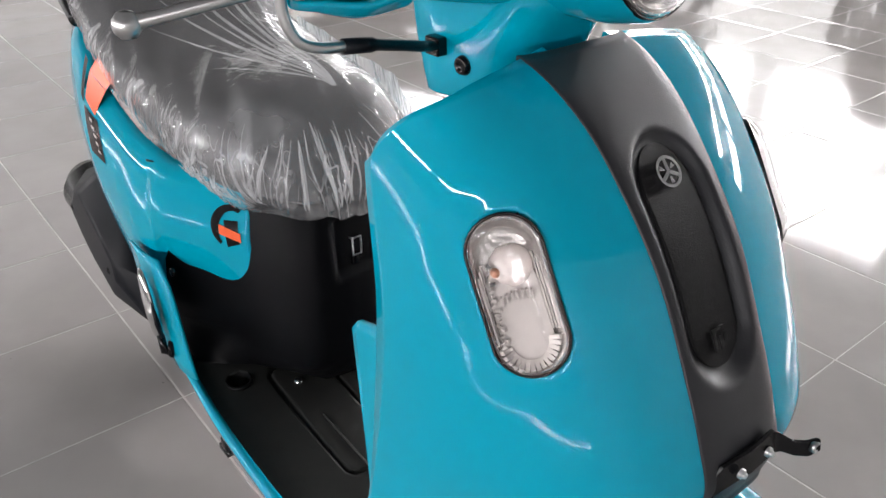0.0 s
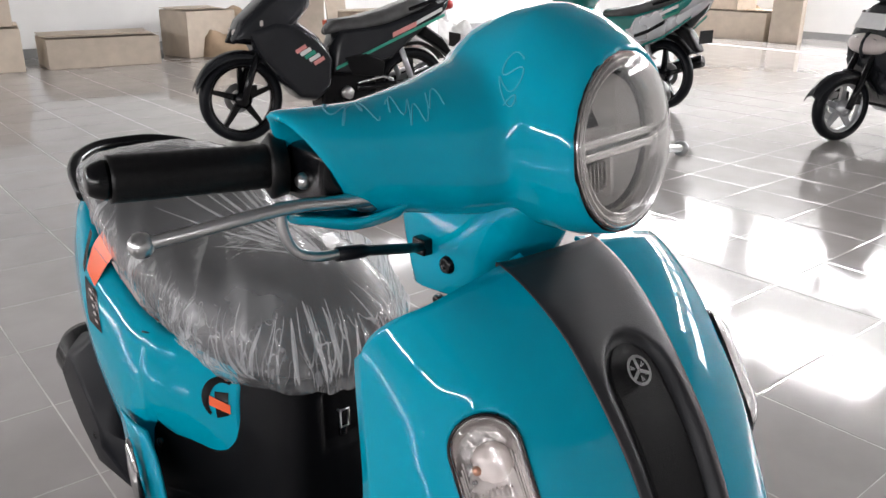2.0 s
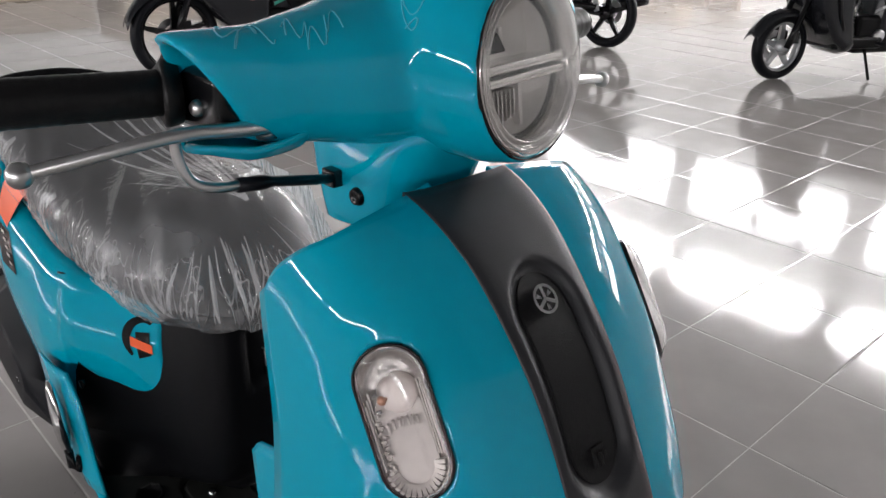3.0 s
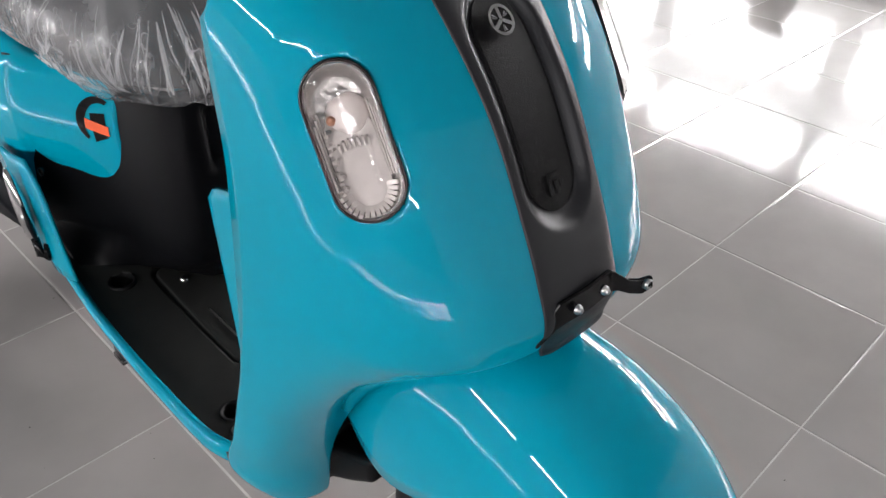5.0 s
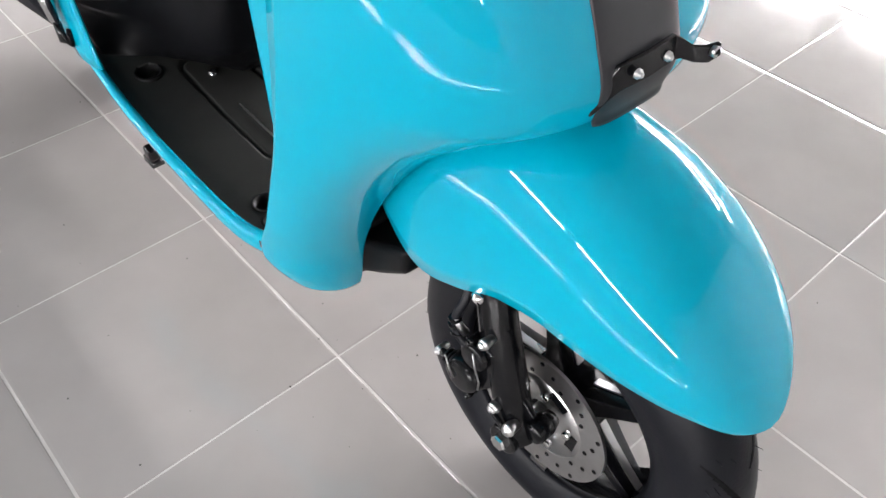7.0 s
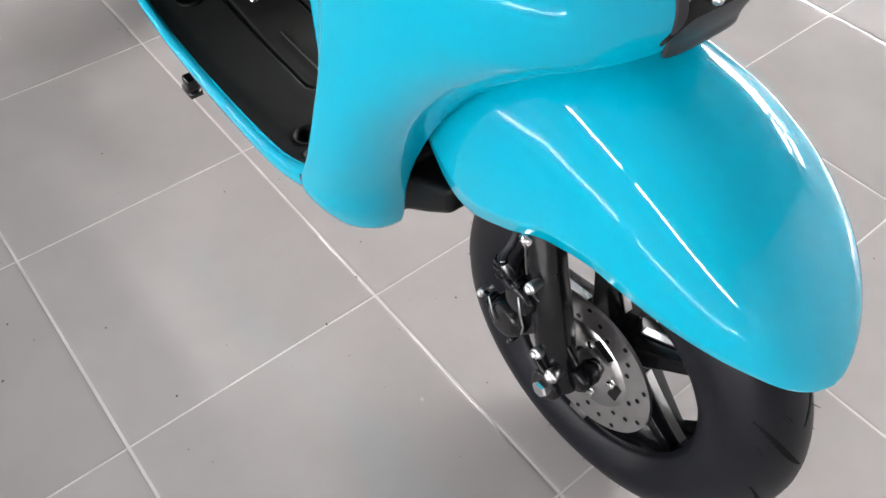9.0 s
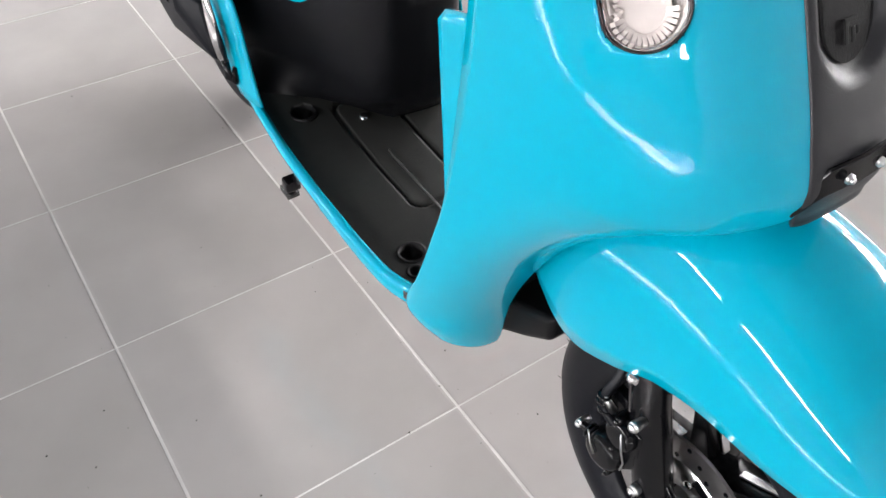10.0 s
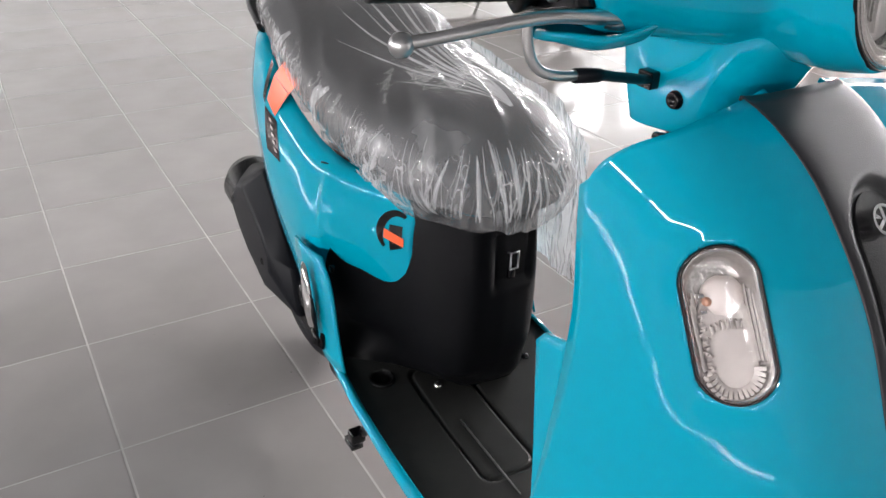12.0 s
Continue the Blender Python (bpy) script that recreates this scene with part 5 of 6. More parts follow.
# rear carrier handle, lamp and guard
part("grab_rail", sweep([(-0.80, -0.13, 0.80), (-0.90, -0.12, 0.83), (-0.97, -0.06, 0.84), (-0.98, 0, 0.84), (-0.97, 0.06, 0.84), (-0.90, 0.12, 0.83), (-0.80, 0.13, 0.80)], 0.013, 14, smooth_steps=2), BLACK_GLOSS, SC, "black passenger grab rail")
part("tail_lamp", lathe([(0.0, -0.975), (0.045, -0.970), (0.055, -0.95), (0.055, -0.92), (0.0, -0.92)], 28, "x", (0, 0, 0.70)), mat("red_lens", (0.4, 0.01, 0.01), 0.1), SC, "red tail lamp")
thick(part("rear_mudguard", sheet([[Vector((-0.92 + 0.26 * math.sin(a), s * 0.06, 0.236 + 0.26 * math.cos(a))) for s in (-1, -0.7, 0, 0.7, 1)] for a in np.linspace(-1.5, 0.2, 20)]), DARK_PLASTIC, SC, "black rear mudguard"), 0.004)
soft_edges(part("engine_case", box((-0.95, -0.10, 0.16), (-0.50, 0.16, 0.40)), DARK_PLASTIC, SC, "dark engine and drive case", smooth=False), 0.03, 4)

# seat
SEAT_TOP = [(-0.905, 0.80), (-0.88, 0.845), (-0.80, 0.862), (-0.70, 0.850), (-0.58, 0.815), (-0.45, 0.798), (-0.34, 0.795), (-0.27, 0.778), (-0.22, 0.738), (-0.198, 0.690)]
SEAT_WIDE = [(-0.91, 0.06), (-0.88, 0.10), (-0.78, 0.135), (-0.60, 0.150), (-0.45, 0.148), (-0.34, 0.136), (-0.27, 0.115), (-0.22, 0.085), (-0.198, 0.045)]


def seat_rings(grow, n=56, m=48, crumple=0.0):
    rings = []
    for i in range(m + 1):
        q = (i / m) ** 1.25
        x = -0.203 - 0.69 * q + (0.005 - 0.010 * q if grow else 0)
        zt, w = ease(SEAT_TOP, x), ease(SEAT_WIDE, x)
        zb = seat_low(x) - (ease([(-0.9, -0.012), (-0.42, -0.014), (-0.345, 0.0), (-0.33, 0.012), (-0.2, 0.012)], x) if grow else 0.0)
        ring = []
        for a, b in oval(n, w + grow, (zt - zb) / 2 + grow, 2.6):
            p = Vector((x, a, (zt + zb) / 2 + b))
            if crumple:
                low = min(1.0, max(0.0, (0.76 - p.z) / 0.06))
                fold = 1 - abs(noise.noise(Vector((p.x * 34, p.y * 34, p.z * 3.5)))) * 2.2
                fine = 1 - abs(noise.noise(Vector((p.x * 95 + 3, p.y * 95, p.z * 14)))) * 2.0
                broad = 1 - abs(noise.noise(Vector((p.x * 5, p.y * 26 + p.x * 9, p.z * 5)))) * 2.0
                d = low * (0.9 * fold + 0.45 * fine) + (1 - 0.7 * low) * 0.7 * broad
                p += Vector((0.3, a / (w + 0.01), b / ((zt - zb) / 2 + 0.01))).normalized() * crumple * d
                p.z -= (0.010 if x > -0.36 else 0.003) * max(0.0, noise.noise(Vector((x * 14, a * 14, 2.0)))) * (1 if b < 0 else 0)
            ring.append(p)
        rings.append(ring)
    return rings


part("seat", loft(seat_rings(0.0)), SEAT_VINYL, SC, "black vinyl seat")
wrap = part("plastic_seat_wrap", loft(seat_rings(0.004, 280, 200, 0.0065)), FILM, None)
wrap.matrix_basis = pose(0, 0.092, 0)
wrap.visible_shadow = False
tagged(wrap, "crumpled clear plastic wrap over the scooter seat", "plastic wrap")
rows = []
for i in range(61):
    u = i / 60
    x = -0.235 - 0.42 * u
    row = []
    for j in range(41):
        v = j / 40
        z = 0.735 + 0.05 * u - (0.20 + 0.10 * math.sin(2.6 * u + 0.4)) * v
        y = 0.128 + 0.055 * min(1, 3 * u) + 0.030 * v + 0.010 * noise.noise(Vector((x * 22, z * 7, 1.0))) + 0.006 * noise.noise(Vector((x * 60, z * 16, 5.0)))
        row.append(Vector((x - 0.03 * v, y, z)))
    rows.append(row)


def inside_wrap(p):
    zt, w = ease(SEAT_TOP, p.x), ease(SEAT_WIDE, p.x)
    zb = seat_low(p.x) - 0.006
    if not -0.895 < p.x < -0.199 or not zb - 0.01 < p.z < zt + 0.01:
        return False
    return abs(p.y / (w + 0.006)) ** 2.6 + abs((p.z - (zt + zb) / 2) / ((zt - zb) / 2 + 0.006)) ** 2.6 < 1


def wrap_skin(axis, direction, reach=0.26):
    """The wrap's surface, looked for from a point inside the seat outwards."""
    lo, hi = 0.0, reach
    for _ in range(16):
        mid = (lo + hi) / 2
        if inside_wrap(axis + direction * mid):
            lo = mid
        else:
            hi = mid
    return axis + direction * lo


def pleat(bm, points, outs, wide, high):
    """One gathered crease: a narrow tent of film along points of the skin."""
    n = len(points)
    rows = []
    for k, (p, o) in enumerate(zip(points, outs)):
        along = (points[min(k + 1, n - 1)] - points[max(k - 1, 0)]).normalized()
        side = along.cross(o).normalized()
        t = math.sin(math.pi * (k + 0.35) / (n - 0.3)) ** 0.6
        rows.append([p + side * wide * t * u + o * (high * t * v - 0.0008) for u, v in ((-1.0, 0.0), (-0.35, 0.55), (0.0, 1.0), (0.3, 0.5), (1.0, 0.0))])
    sheet(rows, bm=bm)


folds = bmesh.new()
rnd = random.Random(7)
for k in range(44):  # upright pleats round the nose
    th, z1, z0 = -1.35 + 2.5 * (k + rnd.uniform(-0.4, 0.4)) / 43, rnd.choice((0.715, 0.742, 0.760, 0.770, 0.774)) + rnd.uniform(-0.012, 0.0), rnd.uniform(0.662, 0.676)
    lean, pts, outs = 0.16 * math.sin(k * 0.45) + rnd.uniform(-0.07, 0.07), [], []
    for q in range(12):
        z = z1 + (z0 - z1) * q / 11
        a = th + lean * (q / 11) + 0.035 * noise.noise(Vector((k * 0.9, z * 22, 0)))
        d = Vector((math.cos(a), math.sin(a), 0))
        pts.append(wrap_skin(Vector((-0.335, 0.0, z)), d))
        outs.append((d + Vector((0, 0, 0.5 * max(0.0, (z - 0.70) / 0.07)))).normalized())
    pleat(folds, pts, outs, rnd.choice((0.0009, 0.0012, 0.0017, 0.0030)), rnd.uniform(0.0012, 0.0030))
for k in range(46):  # soft swells along both flanks, and a crumpled patch beside the nose
    patch = k >= 22
    s = -1 if patch or k % 3 else 1
    x = rnd.gauss(-0.365, 0.022) if patch else rnd.uniform(-0.74, -0.30)
    low, top = seat_low(x), ease(SEAT_TOP, x)
    z = low + 0.006 + (top - low) * 0.55 * rnd.random() ** 1.6
    turn, long, pts, outs = rnd.uniform(0.2, 2.9) if patch else rnd.gauss(0.9, 0.3), rnd.uniform(0.012, 0.030) if patch else rnd.uniform(0.040, 0.090), [], []
    for q in range(7):
        u = (q / 6 - 0.5) * long
        px, pz = x + u * math.cos(turn) + 0.006 * math.sin(q * 0.8 + k), z + u * math.sin(turn)
        pts.append(wrap_skin(Vector((px, 0.0, max(pz, seat_low(px) + 0.003))), Vector((0, s, 0))))
        outs.append(Vector((0, s, 0.35)).normalized())
    pleat(folds, pts, outs, rnd.uniform(0.0014, 0.0040) if patch else rnd.uniform(0.006, 0.012), rnd.uniform(0.0010, 0.0018))
for k, (y1, x1, w) in enumerate(((-0.085, -0.60, 0.0016), (-0.045, -0.66, 0.0026), (-0.012, -0.70, 0.0016), (0.010, -0.72, 0.0030), (0.040, -0.74, 0.0014), (0.062, -0.70, 0.0032), (0.082, -0.72, 0.0022), (0.104, -0.66, 0.0034), (-0.075, -0.43, 0.0016))):
    pts, outs = [], []  # straight tension creases from the pulled corner over the top
    for q in range(22):
        t = q / 21
        x, y = -0.292 + (x1 + 0.292) * t, 0.030 + 0.006 * k / 8 + (y1 - 0.030) * t
        pts.append(wrap_skin(Vector((x, y, 0.735 if x > -0.6 else 0.78)), Vector((0, 0, 1))))
        outs.append(Vector((0, 0, 1)))
    pleat(folds, pts, outs, w * 1.15, w * 1.1)
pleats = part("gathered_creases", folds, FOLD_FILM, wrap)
pleats.visible_shadow = False
tagged(pleats, "gathered creases of the clear wrap, paler to stand for glints", kind="stuff")
flap = part("loose_flap", sheet(rows), FLAP_FILM, wrap, "loose hanging edge of the clear wrap")
flap.visible_shadow = False

# exhaust cover, foot peg, stand


OUTER = [(-0.873, 0.489), (-0.938, 0.427), (-0.899, 0.385), (-0.852, 0.353), (-0.760, 0.319), (-0.722, 0.370), (-0.722, 0.406), (-0.765, 0.440), (-0.848, 0.492)]
INNER = [(-0.887, 0.517), (-0.953, 0.437), (-0.910, 0.372), (-0.862, 0.333), (-0.795, 0.268), (-0.673, 0.278), (-0.690, 0.375), (-0.735, 0.452), (-0.813, 0.535)]
rings = [[Vector((x, y, z)) for x, z in q] for q, y in ((INNER, -0.095), (INNER, -0.150), (OUTER, -0.186))]
muff = soft_edges(part("exhaust_cover", loft(rings), RUBBER, SC, "black faceted exhaust cover", smooth=False), 0.007, 3)
for x, z in ((-0.757, 0.372), (-0.915, 0.437)):
    part("cover_screw", lathe([(0.0, -0.186), (0.004, -0.186), (0.005, -0.1875), (0.0075, -0.1865), (0.008, -0.18), (0.0, -0.18)], 14, "y", (x, 0, z)), BLACK_GLOSS, muff)
part("exhaust_body", sweep([(-1.02, -0.118, 0.43), (-1.0, -0.118, 0.428), (-0.76, -0.110, 0.36), (-0.62, -0.10, 0.28), (-0.40, -0.08, 0.24)], [0.05, 0.062, 0.058, 0.03, 0.018], 24), BLACK_GLOSS, SC, "black exhaust silencer")
peg_rings = []
for x, z, w, dep in ((-0.482, 0.516, 0.003, 0.004), (-0.478, 0.505, 0.007, 0.008), (-0.469, 0.472, 0.010, 0.012), (-0.463, 0.440, 0.010, 0.011), (-0.460, 0.414, 0.007, 0.008), (-0.459, 0.405, 0.003, 0.004)):
    peg_rings.append([Vector((x + dep * math.cos(a), -0.203 + w * math.sin(a), z)) for a in np.linspace(0, 2 * math.pi, 17)[:-1]])
peg = part("foot_peg", loft(peg_rings), CHROME, SC, "folded chrome foot peg")
part("peg_rubber", sweep([(-0.447, -0.207, 0.47), (-0.444, -0.206, 0.44), (-0.442, -0.204, 0.415)], [0.002, 0.0045, 0.003], 8), RUBBER, peg, "black peg insert")
rows = []
for i in range(13):
    z = 0.53 - 0.17 * i / 12
    x0, x1 = ease([(0.53, -0.545), (0.45, -0.525), (0.40, -0.49), (0.36, -0.44)], z), ease([(0.53, -0.462), (0.495, -0.428), (0.44, -0.412), (0.39, -0.398), (0.36, -0.385)], z)
    rows.append([Vector((x0 + (x1 - x0) * u, -(0.189 - 0.009 * u ** 3), z)) for u in (0, 0.25, 0.5, 0.75, 0.92, 1)])
riser = thick(part("sill_riser", sheet(rows), TEAL, SC, "teal body band beside the seat box"), 0.004, 1)
mirrored(riser)
part("peg_mount", sweep([(-0.455, -0.202, 0.41), (-0.448, -0.203, 0.385), (-0.440, -0.198, 0.38), (-0.445, -0.190, 0.40)], 0.006, 10), BLACK_GLOSS, SC, "black peg mount")
stand = bmesh.new()
for s in (-1, 1):
    sweep([(-0.46, s * 0.06, 0.22), (-0.53, s * 0.085, 0.085), (-0.56, s * 0.095, 0.044)], 0.010, 12, stand)
    box((-0.580, s * 0.095 - 0.012, 0.030), (-0.545, s * 0.095 + 0.012, 0.042), stand)
sweep([(-0.47, -0.065, 0.19), (-0.47, 0.065, 0.19)], 0.010, 12, stand)
part("centre_stand", stand, BLACK_GLOSS, SC, "black steel centre stand")
soft_edges(part("stand_pedal", box((-0.556, -0.112, 0.056), (-0.530, -0.082, 0.082)), BLACK_GLOSS, SC, "black stand tread", smooth=False), 0.005)

# ---- other machines in the hall ----
def slab_ring(points, half, squeeze=0.72):
    """A rounded body from a side outline (x, z): narrower at its flanks' edges."""
    cx, cz = sum(p[0] for p in points) / len(points), sum(p[1] for p in points) / len(points)
    rings = []
    for s in (-1.0, -0.86, -0.5, 0.5, 0.86, 1.0):
        k = {1.0: squeeze, 0.86: 0.5 + squeeze / 2, 0.5: 1.0}[abs(s)]
        rings.append([Vector((cx + (x - cx) * k, s * half, cz + (z - cz) * k)) for x, z in points])
    return loft(rings)


def arch(cx, cz, r, half, a0, a1, drop=0.02):
    return sheet([[Vector((cx + r * math.cos(a), s * half, cz + r * math.sin(a) - drop * s * s)) for s in (-1, -0.6, 0, 0.6, 1)] for a in np.linspace(a0, a1, 20)])


def machine(kind_label, paint, accent, m, wheel_r, mode, rim_mat, panel=None):
    e = thing("motorcycle", kind_label, "motorcycle", m, "motorcycles on show")
    hw = 0.62
    for x in (hw, -hw):
        w = new("wheel")
        w.parent = e
        w.matrix_basis = pose(x, 0, wheel_r, 0, 0, 6 if x > 0 else 0)
        prof = [(wheel_r - 0.035 + 0.035 * math.cos(a), 0.042 * math.sin(a)) for a in np.linspace(-2.4, 2.4, 13)]
        part("tyre", ring_solid(prof, 48), RUBBER, w, "black tyre")
        part("rim", ring_solid([(wheel_r - 0.052, -0.03), (wheel_r - 0.046, 0.0), (wheel_r - 0.052, 0.03), (wheel_r - 0.078, 0.02), (wheel_r - 0.078, -0.02)], 40), rim_mat, w)
        part("hub", lathe([(0.0, -0.07), (0.05, -0.05), (0.055, 0.05), (0.0, 0.07)], 20), rim_mat, w)
        part("brake_disc", ring_solid([(0.10, -0.062), (0.10, -0.058), (0.055, -0.058), (0.055, -0.062)], 36), STEEL, w, smooth=False)
        for k in range(5):
            a = 2 * math.pi * k / 5
            part("spoke", loft([[Matrix.Rotation(a, 4, "Y") @ Vector((dx, dy, r)) for dx, dy in ((-wd, -0.012), (wd, -0.012), (wd, 0.012), (-wd, 0.012))] for r, wd in ((0.04, 0.024), (wheel_r - 0.065, 0.014))]), rim_mat, w, smooth=False)
    for s in (-1, 1):
        part("fork_leg", sweep([(0.62, s * 0.08, wheel_r), (0.58, s * 0.08, wheel_r + 0.12), (0.44, s * 0.075, 0.74)], [0.024, 0.024, 0.018], 12), BLACK_GLOSS, e)
        part("shock", sweep([(-0.60, s * 0.12, 0.30), (-0.48, s * 0.11, 0.62)], [0.02, 0.028, 0.028, 0.02], 12), accent, e)
        part("mirror_stalk", sweep([(0.34, s * 0.17, 0.99), (0.33, s * 0.25, 1.16)], 0.006, 8), BLACK_GLOSS, e)
        part("mirror", lathe([(0.0, -0.012), (0.04, -0.010), (0.06, 0.0), (0.05, 0.010), (0.0, 0.012)], 20, "x", (0.32, s * 0.27, 1.19)), BLACK_GLOSS, e, "round black mirror")
        g = part("grip", sweep([(0.30, s * 0.14, 1.0), (0.27, s * 0.22, 0.99), (0.24, s * 0.34, 0.98)], 0.017, 12), GRIP_RUBBER, e)
        part("lever", sweep([(0.36, s * 0.16, 1.0), (0.36, s * 0.24, 0.99), (0.31, s * 0.34, 0.97)], 0.006, 8), STEEL, g, "silver lever")
        part("indicator", lathe([(0.0, 0.03), (0.018, 0.02), (0.02, -0.01), (0.0, -0.02)], 14, "y", (0.50 if mode == "cub" else 0.46, s * 0.13, 0.72 if mode == "cub" else 0.56)), FROST, e, "clear indicator")
    thick(part("front_mudguard", arch(0.62, wheel_r, wheel_r + 0.035, 0.072, 0.35, 2.7, 0.05), paint, e), 0.005)
    thick(part("rear_mudguard", arch(-0.62, wheel_r, wheel_r + 0.05, 0.075, 0.9, 2.5), DARK_PLASTIC, e), 0.006)
    soft_edges(part("plate_holder", slab_ring([(-0.70, 0.74), (-0.86, 0.64), (-0.96, 0.50), (-0.93, 0.48), (-0.80, 0.58), (-0.66, 0.66)], 0.06), DARK_PLASTIC, e, "black tail spike", smooth=False), 0.008)
    if mode == "cub":
        shield = [(0.60, 0.74), (0.42, 0.80), (0.24, 0.78), (0.10, 0.68), (0.0, 0.54), (0.02, 0.34), (0.12, 0.25), (0.26, 0.27), (0.37, 0.40), (0.52, 0.58)]
        sh = soft_edges(part("leg_shield", slab_ring(shield, 0.165, 0.86), paint, e, "glossy leg shield", smooth=False), 0.02, 3)
        fairing = [(0.68, 0.66), (0.62, 0.79), (0.48, 0.91), (0.30, 1.02), (0.14, 1.02), (0.14, 0.88), (0.28, 0.72), (0.50, 0.63)]
        fa = soft_edges(part("front_fairing", slab_ring(fairing, 0.15, 0.66), paint, e, "pointed front fairing", smooth=False), 0.018, 3)
        soft_edges(part("visor", slab_ring([(0.30, 1.02), (0.40, 1.00), (0.30, 1.09), (0.20, 1.10)], 0.085, 0.7), BLACK_GLOSS, fa, "dark small visor", smooth=False), 0.008)
        soft_edges(part("nose_blade", slab_ring([(0.70, 0.655), (0.66, 0.72), (0.52, 0.86), (0.50, 0.83), (0.60, 0.70), (0.64, 0.64)], 0.035, 0.7), GREEN_STRIPE if panel else DARK_PLASTIC, fa, "raised nose blade", smooth=False), 0.006)
        part("tank_tag", box((-0.03, -0.10, 0.72), (0.0, -0.06, 0.77)), ORANGE, e, "small red tag", smooth=False)
        for s in (-1, 1):
            soft_edges(part("headlamp", loft([[Vector((x, s * (y + dy), z + dz)) for dy, dz in ((-0.012, -0.022), (0.012, -0.016), (0.012, 0.022), (-0.012, 0.016))] for x, y, z in ((0.66, 0.045, 0.715), (0.60, 0.102, 0.735), (0.48, 0.146, 0.78))]), FROST, fa, "clear slanting headlamp", smooth=False), 0.006)
            for k, (x, z, mt) in enumerate(((0.245, 0.61, PINK_STICKER), (0.215, 0.592, WHITE_PLASTIC), (0.185, 0.572, GREEN_STRIPE), (0.155, 0.552, WHITE_PLASTIC), (0.125, 0.530, PINK_STICKER))):
                part("shield_sticker", box((-0.040, -0.003, -0.013), (0.040, 0.003, 0.013), m=Matrix.Translation((x, s * 0.1655, z)) @ Matrix.Rotation(radians(28), 4, "Y")), mt, sh, smooth=False)
        body = [(0.02, 0.60), (-0.04, 0.72), (-0.35, 0.75), (-0.65, 0.83), (-0.90, 0.92), (-0.88, 0.84), (-0.62, 0.66), (-0.42, 0.50), (-0.10, 0.40), (0.05, 0.42)]
    else:
        shield = [(0.50, 0.52), (0.51, 0.66), (0.46, 0.80), (0.38, 0.92), (0.29, 0.92), (0.24, 0.70), (0.20, 0.42), (0.14, 0.20), (0.22, 0.17), (0.34, 0.26), (0.44, 0.40)]
        sh = soft_edges(part("leg_shield", slab_ring(shield, 0.215, 0.82), paint, e, "glossy leg shield", smooth=False), 0.03, 3)
        fairing = [(0.42, 0.93), (0.40, 1.02), (0.32, 1.06), (0.22, 1.03), (0.24, 0.94), (0.32, 0.90)]
        fa = soft_edges(part("handlebar_cowl", slab_ring(fairing, 0.17, 0.7), paint, e, smooth=False), 0.02, 3)
        part("headlamp", loft([[Vector((x, a, zc + b)) for a, b in oval(28, w, h, 2.6)] for x, zc, w, h in ((0.43, 0.66, 0.20, 0.075), (0.50, 0.65, 0.18, 0.066), (0.53, 0.64, 0.12, 0.045), (0.54, 0.635, 0.05, 0.02))]), FROST, e, "large clear headlamp")
        for sd in (-1, 1):
            soft_edges(part("lamp_wing", loft([[Vector((x, sd * (y + dy), z + dz)) for dy, dz in ((-0.01, -0.025), (0.012, -0.018), (0.012, 0.022), (-0.01, 0.018))] for x, y, z in ((0.49, 0.13, 0.665), (0.455, 0.185, 0.70), (0.40, 0.222, 0.755))]), FROST, e, "clear side lamp", smooth=False), 0.006)
            part("lamp_reflector", lathe([(0.0, 0.0), (0.03, 0.004), (0.045, 0.012), (0.046, 0.016), (0.0, 0.016)], 20, "x", (0.505, sd * 0.075, 0.648)), CHROME, e, "bright lamp reflector")
            soft_edges(part("apron_edge", loft([[Vector((x, sd * (y + dy), z)) for dy in (-0.012, 0.012)] + [Vector((x - 0.03, sd * (y + dy), z)) for dy in (0.012, -0.012)] for x, y, z in ((0.40, 0.205, 0.86), (0.43, 0.222, 0.66), (0.36, 0.215, 0.44), (0.25, 0.19, 0.26))]), DARK_PLASTIC, e, "dark apron edge", smooth=False), 0.006)
        part("lamp_divider", sweep([(0.50, 0.0, 0.73), (0.548, 0.0, 0.64), (0.52, 0.0, 0.56)], 0.014, 8, smooth_steps=1), paint, e)
        soft_edges(part("front_plate", box((-0.004, -0.14, -0.055), (0.004, 0.14, 0.055), m=Matrix.Translation((0.485, 0, 0.80)) @ Matrix.Rotation(radians(-28), 4, "Y")), WHITE_PLASTIC, e, "blank white plate", smooth=False), 0.004)
        soft_edges(part("floorboard", box((-0.10, -0.17, 0.22), (0.32, 0.17, 0.30)), DARK_PLASTIC, e, smooth=False), 0.02)
        body = [(-0.02, 0.26), (-0.06, 0.60), (-0.10, 0.70), (-0.45, 0.76), (-0.80, 0.84), (-0.92, 0.84), (-0.84, 0.68), (-0.62, 0.54), (-0.40, 0.38), (-0.20, 0.24)]
    tb = soft_edges(part("tail_body", slab_ring(body, 0.145, 0.8), paint, e, "glossy tail body", smooth=False), 0.02, 3)
